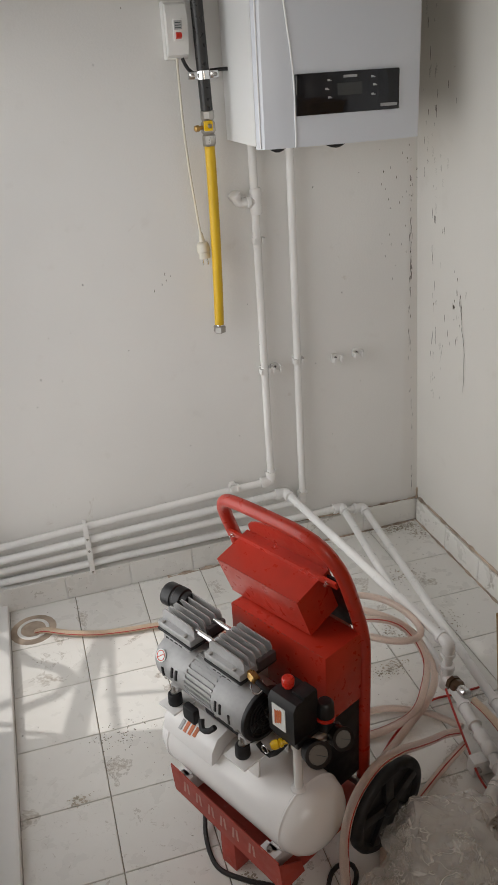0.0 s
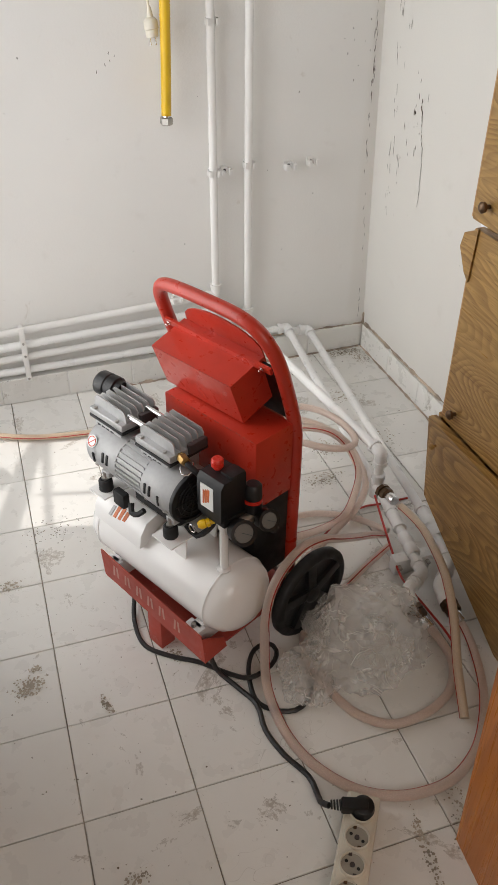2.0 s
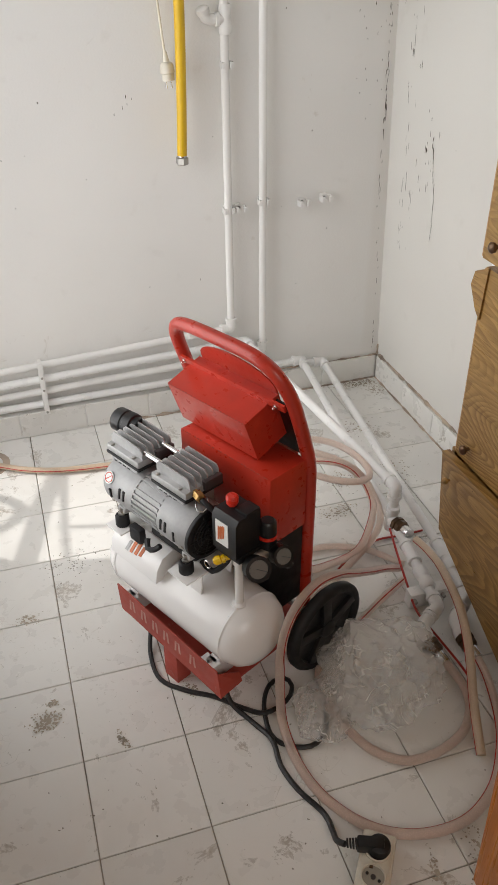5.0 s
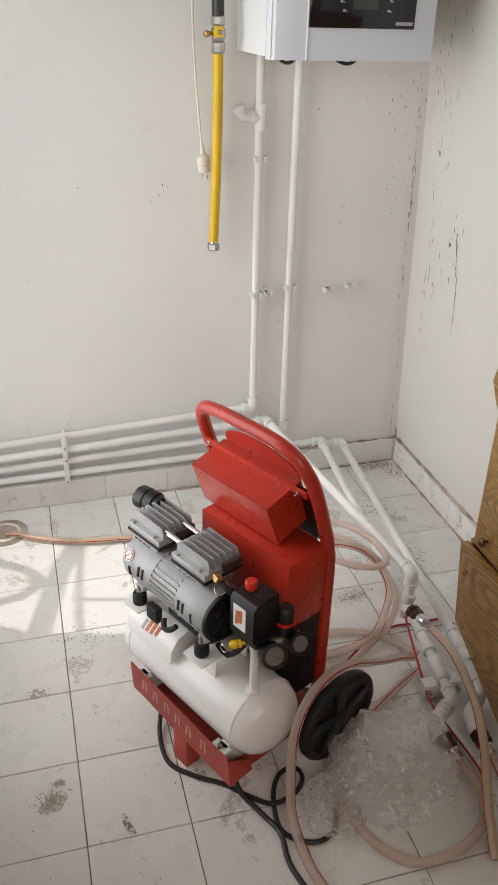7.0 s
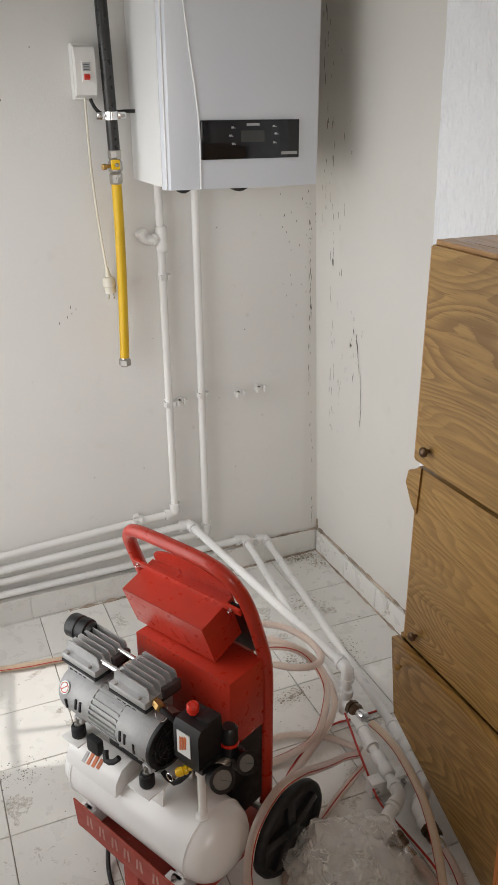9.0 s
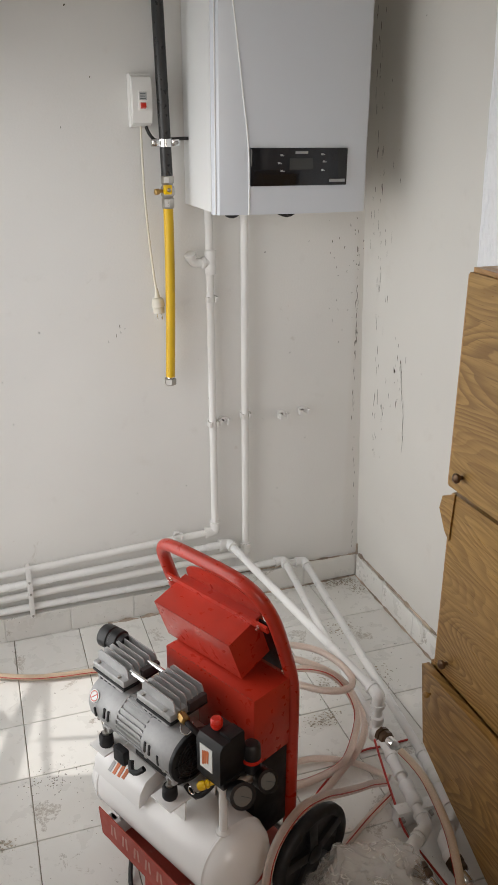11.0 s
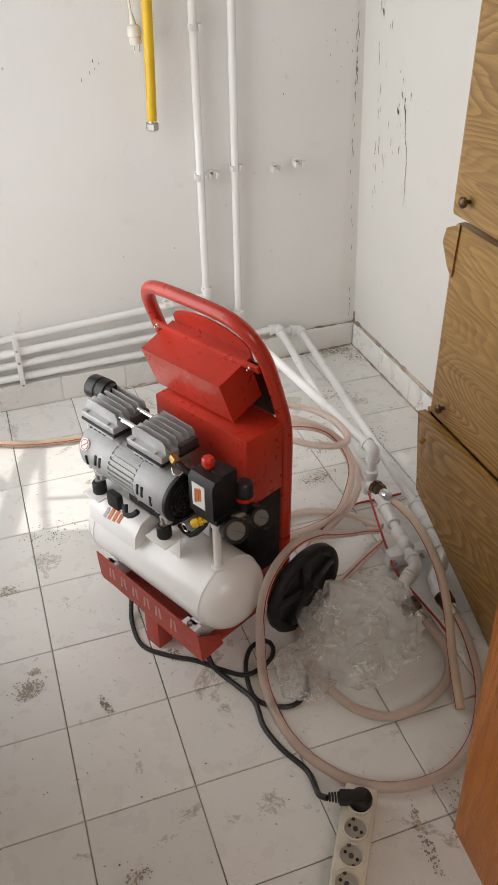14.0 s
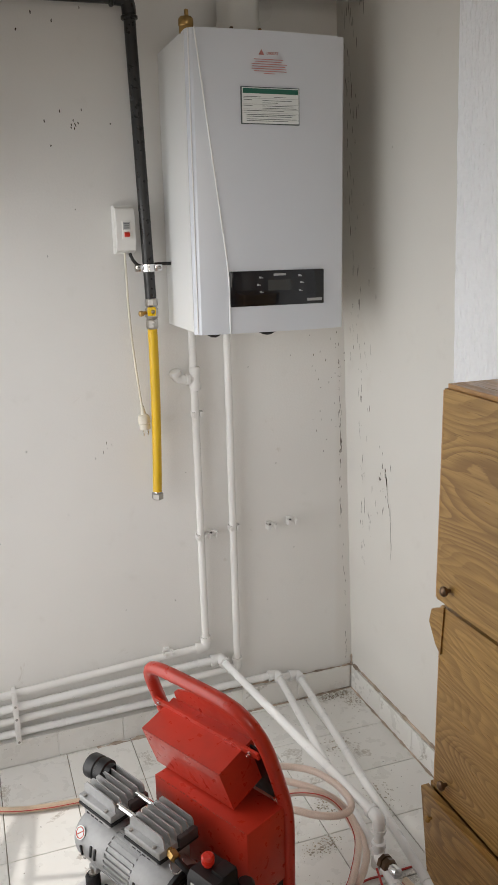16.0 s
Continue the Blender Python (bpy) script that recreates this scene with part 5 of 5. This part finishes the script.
def union(name, p, q, label):
    u = thing(name, tuple(p), 0, label, "pipe fitting", "hose unions")
    p, q = Vector(p), Vector(q)
    d = (q - p).normalized()
    wpart("collar", LA(p - d * 0.012, p + d * 0.008, [(0, 0.0165), (0.003, 0.0185), (0.016, 0.0185), (0.02, 0.0165)], 16), PVC, u)
    wpart("nut", LA(p + d * 0.006, p + d * 0.04, [(0, 0.018), (0.003, 0.0215), (0.014, 0.0215), (0.015, 0.0175), (0.017, 0.0175), (0.018, 0.02), (0.03, 0.02), (0.034, 0.016)], 8), OLD_BRASS, u, "tarnished brass union nut", 20)
    wpart("clamp", LA(p + d * 0.04, p + d * 0.066, [(0, 0.0135), (0.002, 0.0142), (0.024, 0.0142), (0.026, 0.0135)], 16), CHROME, u, "bright steel hose clamp")


PLACE = PIPES_ON_FLOOR
union("hose_union", (-0.321, -0.812, 0.07), (-0.306, -0.904, 0.085), "brass hose union on the raised white pipe")
union("hose_union", (-0.416, -1.178, 0.052), (-0.400, -1.24, 0.04), "brass hose union on the white floor pipe")
union("hose_union", (-0.325, -1.178, 0.042), (-0.322, -1.24, 0.035), "brass hose union on the white floor pipe")
for px, py in ((-0.322, -0.797),):
    f = thing("pipe_tee", (px, py, 0.035), 0, "white plastic tee on the raised pipe", "pipe fitting")
    wpart("body", LA((px, py, 0.035), (px, py, 0.115), [(0, 0.014), (0.003, 0.018), (0.02, 0.018), (0.024, 0.0155), (0.056, 0.0155), (0.06, 0.018), (0.077, 0.018), (0.08, 0.014)], 16), PVC, f)
for p, q in (((-0.333, -0.975, 0.06), (-0.338, -1.045, 0.058)), ((-0.238, -0.925, 0.046), (-0.246, -1.0, 0.046))):
    f = thing("pipe_coupling", (p[0], p[1], 0.03), 0, "white plastic coupling on the floor pipe", "pipe fitting")
    wpart("sleeve", LA(p, q, [(0, 0.014), (0.004, 0.0175), (0.03, 0.0175), (0.034, 0.0155), (0.04, 0.0155), (0.044, 0.0175), (0.066, 0.0175), (0.07, 0.014)], 16), PVC, f)
vb = thing("pipe_support", (-0.345, -1.03, 0.0), 0, "white plastic double pipe holder with screws", "bracket")
wpart("block", soften(B((-0.385, -1.045, 0.0), (-0.29, -1.015, 0.045)), 0.003), PVC, vb)
for x in (-0.375, -0.30):
    wpart("screw", LA((x, -1.045, 0.03), (x, -1.058, 0.03), [(0, 0.005), (0.011, 0.005), (0.013, 0.002)], 10), STEEL, vb)

# ---- mains cable and socket strip ----
PLACE = ON_FLOOR
pc = thing("mains_cable", (-0.85, -1.2, 0), 0, "black mains cable coiled on the floor", "cable")
ZC = 0.0055
wpart("cord", T([(-0.985, -0.93, 0.09), (-1.0, -0.945, 0.03), (-1.012, -1.0, ZC), (-1.004, -1.07, ZC), (-0.957, -1.115, ZC), (-0.902, -1.149, ZC), (-0.852, -1.194, ZC), (-0.811, -1.224, 0.012), (-0.758, -1.208, 0.012), (-0.733, -1.172, ZC), (-0.744, -1.147, ZC), (-0.78, -1.156, ZC), (-0.807, -1.202, ZC), (-0.815, -1.272, ZC), (-0.789, -1.306, ZC), (-0.745, -1.321, ZC), (-0.705, -1.30, ZC), (-0.69, -1.26, ZC)], 0.0052, 8), CABLE, pc)
pc2 = thing("mains_cable", (-0.8, -1.35, 0), 0, "black mains cable leading to the socket strip", "cable")
wpart("cord", T([(-0.88, -1.145, 0.05), (-0.873, -1.179, 0.012), (-0.84, -1.237, ZC), (-0.818, -1.29, 0.013), (-0.818, -1.345, ZC), (-0.801, -1.404, ZC), (-0.772, -1.46, ZC), (-0.772, -1.505, 0.015), (-0.778, -1.53, 0.04), (-0.77, -1.545, 0.052)], 0.0055, 8), CABLE, pc2)
SA = math.degrees(math.atan2(-0.076, -0.051))
strip = thing("socket_strip", (-0.703, -1.548, 0), SA, "cream plastic socket strip with four round sockets on the floor", "power strip")
part("body", soften(B((-0.012, -0.029, 0.0), (0.262, 0.029, 0.036)), 0.006), CREAM, strip)
part("rim", soften(B((-0.006, -0.0235, 0.034), (0.256, 0.0235, 0.038)), 0.002), CREAM, strip)
for k in range(4):
    x = 0.025 + k * 0.0465
    s = part("socket", LA((x, 0, 0.0375), (x, 0, 0.041), [(0, 0.0215), (0.0055, 0.0215), (0.0065, 0.0205), (0.0065, 0.0195), (0.001, 0.0188), (0.0008, 0.018)], 28), CREAM, strip, "round earthed socket")
    part("face", LA((x, 0, 0.0378), (x, 0, 0.0386), [(0, 0.0186), (0.0008, 0.0186)], 24), SOCKET_SHADE, s)
    part("boss", LA((x, 0, 0.038), (x, 0, 0.041), [(0, 0.0045), (0.003, 0.004)], 12), ALU_DARK, s)
    for an in (0.35, 3.49):
        part("notch", B((x + 0.0175 * math.cos(an) - 0.003, 0.0175 * math.sin(an) - 0.003, 0.038), (x + 0.0175 * math.cos(an) + 0.003, 0.0175 * math.sin(an) + 0.003, 0.0405), 0.001), OLD_BRASS if k % 2 else ALU_DARK, s)
    for sgn in (-1, 1):
        part("pin_hole", LA((x + 0.004 * sgn, 0.0105 * sgn, 0.037), (x + 0.004 * sgn, 0.0105 * sgn, 0.0398), [(0, 0.0028), (0.0025, 0.0028)], 10), BLACK, s)
plug = thing("mains_plug", (-0.735, -1.558, 0.038), -22, "black round mains plug in the socket strip", "plug")
part("body", LA((0.022, 0, 0.0), (0.022, 0, 0.036), [(0, 0.0195), (0.014, 0.0195), (0.020, 0.018), (0.023, 0.013), (0.024, 0.004)], 24), BLACK, plug)
part("neck", soften(B((-0.016, -0.0105, 0.004), (0.03, 0.0105, 0.026)), 0.004), BLACK, plug)
for k in range(4):
    part("relief_ring", LA((-0.015 - k * 0.005, 0, 0.015), (-0.018 - k * 0.005, 0, 0.0145), [(0, 0.0095 - k * 0.0006), (0.003, 0.0095 - k * 0.0006)], 12), BLACK, plug)

# ---- plastic bag ----
def fold_line(p, k, seed):
    """Sharp folds, as film has where it buckles."""
    return 1 - 2 * abs(noise.noise(p * k + Vector((seed, 2 * seed, 5))))


def crumpled(centre, size, seed, peaks):
    bm = bmesh.new()
    bmesh.ops.create_icosphere(bm, subdivisions=6, radius=1.0)
    for v in bm.verts:
        n = v.co.normalized()
        f = 0.86 + 0.28 * noise.noise(n * 1.6 + Vector((seed, 1, 7))) + 0.13 * fold_line(n, 2.4, seed) + 0.06 * fold_line(n, 5.0, seed + 3)
        p = Vector((n.x * size[0], n.y * size[1], n.z * size[2])) * f
        for px, py, pz, up in peaks:
            p.z += up * math.exp(-((n.x - px) ** 2 + (n.y - py) ** 2 + (n.z - pz) ** 2) * 5.0)
        v.co = Vector((p.x + centre[0], p.y + centre[1], max(0.002 + 0.004 * abs(noise.noise(n * 9)), p.z + centre[2])))
    return bm


bag = thing("plastic_bag", (-0.55, -1.2, 0), 0, "crumpled clear plastic bag lying on the floor", "plastic bag")
wpart("bag_body", crumpled((-0.545, -1.225, 0.05), (0.138, 0.125, 0.085), 3, ((-0.55, 0.35, 0.75, 0.045), (0.4, 0.5, 0.7, 0.02))), FILM, bag, smooth=14)
wpart("bag_mouth", crumpled((-0.70, -1.265, 0.025), (0.062, 0.066, 0.04), 8, ((-0.3, 0.2, 0.9, 0.015),)), FILM, bag, "gathered loose mouth of the bag", 14)

# ---- wooden cabinet of three boxes ----
CX, CY = -0.348, -1.03
units = ((0.0, 0.458, -0.352, -1.022, 0.40, "lower"), (0.474, 0.888, -0.336, -1.036, 0.85, "knob low"), (0.902, 1.318, -0.349, -1.028, 0.96, "knob low"))
STACK = (linear((1, 0, 0, -0.0101), (0, 1, 0, 0), (0, 0, 0.893, 0)), linear((1, 0, 0, -0.0067), (0, 1, 0, -0.0052), (0, 0, 0.9807, -0.0505)), linear((1, 0, 0, -0.0145), (0, 1, 0, -0.0273), (0, 0, 0.9804, -0.0392)))
for PLACE, (z0, z1, fx, fy, kz, where) in zip(STACK, units):
    c = thing("wooden_box_cabinet", (-0.18, fy - 0.4, z0), 0, "oak veneered box cabinet with a small knob, stacked against the wall", "cabinet", "stacked cabinets")
    cut = [(fy, 0.215), (fy - 0.32, 0.0)] if where == "lower" else [(fy, z0)]
    outline = [(fy - 0.82, z0), (fy - 0.82, z1), (fy, z1)] + cut
    lean = 0.09 if where == "lower" else 0.0
    wpart("carcass", PR([(fx + 0.022 + (z1 - z) * lean, y, z - (0.035 if z == z1 and z1 < 1 else 0)) for y, z in outline], (-0.03 - fx - 0.07, 0, 0)), WOOD, c)
    wpart("door", soften(PR([(fx + (z1 - z) * lean, y - 0.002, z) for y, z in outline], (0.018, 0, 0)), 0.0012), WOOD, c)
    wpart("edge_band", B((fx - 0.0004, fy - 0.0022, z0 + 0.003), (fx + 0.0185, fy + 0.0008, z1 - 0.003)), EDGE_WOOD, c) if where != "lower" else None
    if z1 < 1:
        wpart("side_panel", B((fx + 0.0235, fy - 0.014, z1 - 0.034), (-0.1, fy - 0.002, z1 + 0.006)), WOOD, c)
    if where == "lower":
        kx, ky, kz2 = fx, fy - 0.045, 0.405
    else:
        kx, ky, kz2 = fx, fy - 0.045, z0 + 0.035
    kr = 0.65 if where == "lower" else 0.78
    k = wpart("knob", LA((kx, ky, kz2), (kx - 0.03, ky, kz2), [(0, 0.005 * kr), (0.010 * kr, 0.0055 * kr), (0.013 * kr, 0.012 * kr), (0.02 * kr, 0.013 * kr), (0.024 * kr, 0.009 * kr), (0.026 * kr, 0.004 * kr)], 16), OLD_BRASS if where != "lower" else WOOD, c, "small round knob")
topb = thing("cabinet_top", (-0.18, -1.4, 1.318), 0, "pale wooden board on top of the stacked cabinets", "board")
wpart("board", soften(B((-0.342, -1.85, 1.318), (-0.03, -1.03, 1.327)), 0.001), EDGE_WOOD, topb)
PLACE = STACK[1]
sp = thing("veneer_splinter", (-0.35, -1.03, 0.83), 0, "torn curl of oak veneer at the corner of the cabinet", "splinter")
wpart("curl", soften(PR([(-0.340, -1.052, 0.89), (-0.343, -1.015, 0.872), (-0.346, -1.012, 0.845), (-0.341, -1.03, 0.80), (-0.340, -1.046, 0.785)], (0.006, 0.002, 0)), 0.001), WOOD, sp)

# ---- orange wooden door leaf at the right ----
PLACE = ON_FLOOR
leaf = thing("wooden_door", (-0.58, -1.65, 0), 0, "orange stained wooden door leaf standing open", "door")
wpart("leaf", soften(PR([(-0.565, -1.645, 0.0), (-0.60, -2.45, 0.0), (-0.56, -2.45, 0.0), (-0.527, -1.645, 0.0)], (0, 0.12, 2.0)), 0.003), DOORWOOD, leaf)

# ---- floor drain ----
drain = thing("floor_drain", (-1.352, -0.13, -0.02), 0, "round floor drain hole with a white plastic rim", "drain")
wpart("rim", LA((-1.352, -0.13, -0.02), (-1.352, -0.13, 0.004), [(0, 0.048), (0.02, 0.05), (0.024, 0.047), (0.024, 0.038), (0.004, 0.034), (0.002, 0.03)], 32), OFFWHITE, drain)
wpart("hole", LA((-1.352, -0.13, -0.004), (-1.352, -0.13, -0.0005), [(0, 0.035), (0.0035, 0.035)], 28), BLACK, drain)
wpart("cement_ring", LA((-1.352, -0.13, -0.01), (-1.352, -0.13, 0.002), [(0, 0.075), (0.01, 0.07), (0.012, 0.05)], 20), CEMENT, drain)

# ---- floor tiles and skirting tiles ----
random.seed(5)
verts, faces = [], []
for k in range(420):
    spread = k % 4
    if spread == 0:
        x, y = random.gauss(-1.14, 0.036), random.gauss(-0.672, 0.024)
    elif spread == 1:
        x, y = random.uniform(-0.5, -0.05), random.uniform(-0.9, -0.05)
    elif spread == 2:
        x, y = random.gauss(-0.575, 0.014), random.gauss(-1.70, 0.05)
    else:
        x, y = random.uniform(-1.38, -0.1), random.uniform(-2.0, -0.05)
    r, n = random.uniform(0.0006, 0.0021), random.randint(4, 6)
    a0, base = random.uniform(0, 6), len(verts)
    z = 0.0016
    for i in range(n):
        a = a0 + i * 2 * math.pi / n
        q = r * random.uniform(0.6, 1.3)
        verts.append((x + q * math.cos(a), y + q * math.sin(a), 0.0004))
    verts.append((x, y, 0.0004 + r * random.uniform(0.3, 0.8)))
    faces += [(base + i, base + (i + 1) % n, base + n) for i in range(n)]
crumbs = bpy.data.meshes.new("floor_crumbs")
crumbs.from_pydata(verts, [], faces)
crumbs.materials.append(CRUMB)
tagged(new("floor_crumbs", crumbs), "dark crumbs and paint flakes scattered on the tiles", kind="stuff")

# dried dirt on the tiles: clusters of flat flecks (x, y, half length, half width, turn, count)
random.seed(23)
verts, faces = [], []
for cx, cy, a, b, turn, count in ((-1.253, -1.127, 0.036, 0.026, 0.4, 190), (-1.235, -1.086, 0.011, 0.010, 0.0, 40), (-1.112, -1.218, 0.009, 0.03, 0.3, 60), (-1.262, -0.83, 0.03, 0.02, 0.2, 80), (-1.132, -1.567, 0.03, 0.014, 0.3, 60), (-0.655, -1.67, 0.011, 0.075, -0.1, 110), (-0.43, -0.68, 0.06, 0.03, 0.2, 150), (-0.957, -1.139, 0.016, 0.026, 0.5, 50), (-0.36, -0.55, 0.05, 0.04, 0.0, 90), (-0.2, -0.3, 0.07, 0.05, 0.6, 70), (-0.19, -0.55, 0.05, 0.07, 0.1, 60), (-0.56, -1.62, 0.02, 0.05, 0.0, 40), (-0.1, -0.045, 0.1, 0.026, 0.0, 240), (-0.05, -0.09, 0.03, 0.06, 0.0, 110)):
    for k in range(count):
        ang, rad = random.uniform(0, 2 * math.pi), min(1.25, abs(random.gauss(0.62, 0.3)))
        u, v = a * rad * math.cos(ang), b * rad * math.sin(ang)
        x, y = cx + u * math.cos(turn) - v * math.sin(turn), cy + u * math.sin(turn) + v * math.cos(turn)
        size, n, base = random.uniform(0.0007, 0.0034) * (1.2 - 0.5 * rad), random.randint(6, 9), len(verts)
        verts += [(x + size * random.uniform(0.5, 1.4) * math.cos(i * 2 * math.pi / n), y + size * random.uniform(0.5, 1.4) * math.sin(i * 2 * math.pi / n), 0.0012 + 2e-6 * (len(faces) % 400)) for i in range(n)]
        faces.append(tuple(range(base, base + n)))
stains = bpy.data.meshes.new("floor_stains")
stains.from_pydata(verts, [], faces)
stains.materials.append(STAIN)
tagged(new("floor_stains", stains), "dried grey-brown dirt stains on the floor tiles", kind="stuff")

TX, TY, GX, GY, J = 0.2, 0.2, -1.193, -0.442, 0.0023
tile_me = piece_mesh("tile", TX - J, TY - J, 0.008, 0.0012)
tile_me.materials.append(TILE)
cut_me = {}


def lay(x0, x1, y0, y1, k):
    w, d = round(x1 - x0 - J, 4), round(y1 - y0 - J, 4)
    if w < 0.012 or d < 0.012:
        return
    if (w, d) not in cut_me:
        cut_me[(w, d)] = piece_mesh("cut_tile", w, d, 0.008, 0.0012)
        cut_me[(w, d)].materials.append(TILE)
    o = new("tile", cut_me[(w, d)])
    o.parent = FLOOR
    o.location = ((x0 + x1) / 2, (y0 + y1) / 2, 0.0006 * noise.noise((k * 1.7, 3, 0)))
    o.rotation_euler = (radians(0.12) * noise.noise((k, 1, 5)), radians(0.12) * noise.noise((k, 8, 2)), radians(0.15) * noise.noise((k, 2, 2)))


k = 0
for i in range(-2, 7):
    for j in range(-3, 16):
        x0, x1 = max(GX + i * TX, X0 + 0.001), min(GX + (i + 1) * TX, -0.012)
        y1, y0 = min(GY - (j - 1) * TY, -0.012), max(GY - j * TY, Y1)
        if x1 <= x0 or y1 <= y0:
            continue
        k += 1
        lay(x0, x1, y0, y1, k)
sk_me = piece_mesh("skirting_tile", 0.1975, 0.080, 0.010, 0.0012)
sk_me.materials.append(TILE)
for i in range(7):
    o = new("tile", sk_me)
    o.parent = SK
    o.matrix_basis = Matrix.Translation((-0.112 - i * 0.2005, -0.0115 - SKEW * (0.112 + i * 0.2005), 0.041)) @ Euler((radians(90), 0, math.atan(SKEW))).to_matrix().to_4x4()
for i in range(5):
    o = new("tile", sk_me)
    o.parent = SKE
    o.matrix_basis = Matrix.Translation((-0.0115, -0.115 - i * 0.2005, 0.041)) @ Euler((radians(90), 0, radians(-90))).to_matrix().to_4x4()
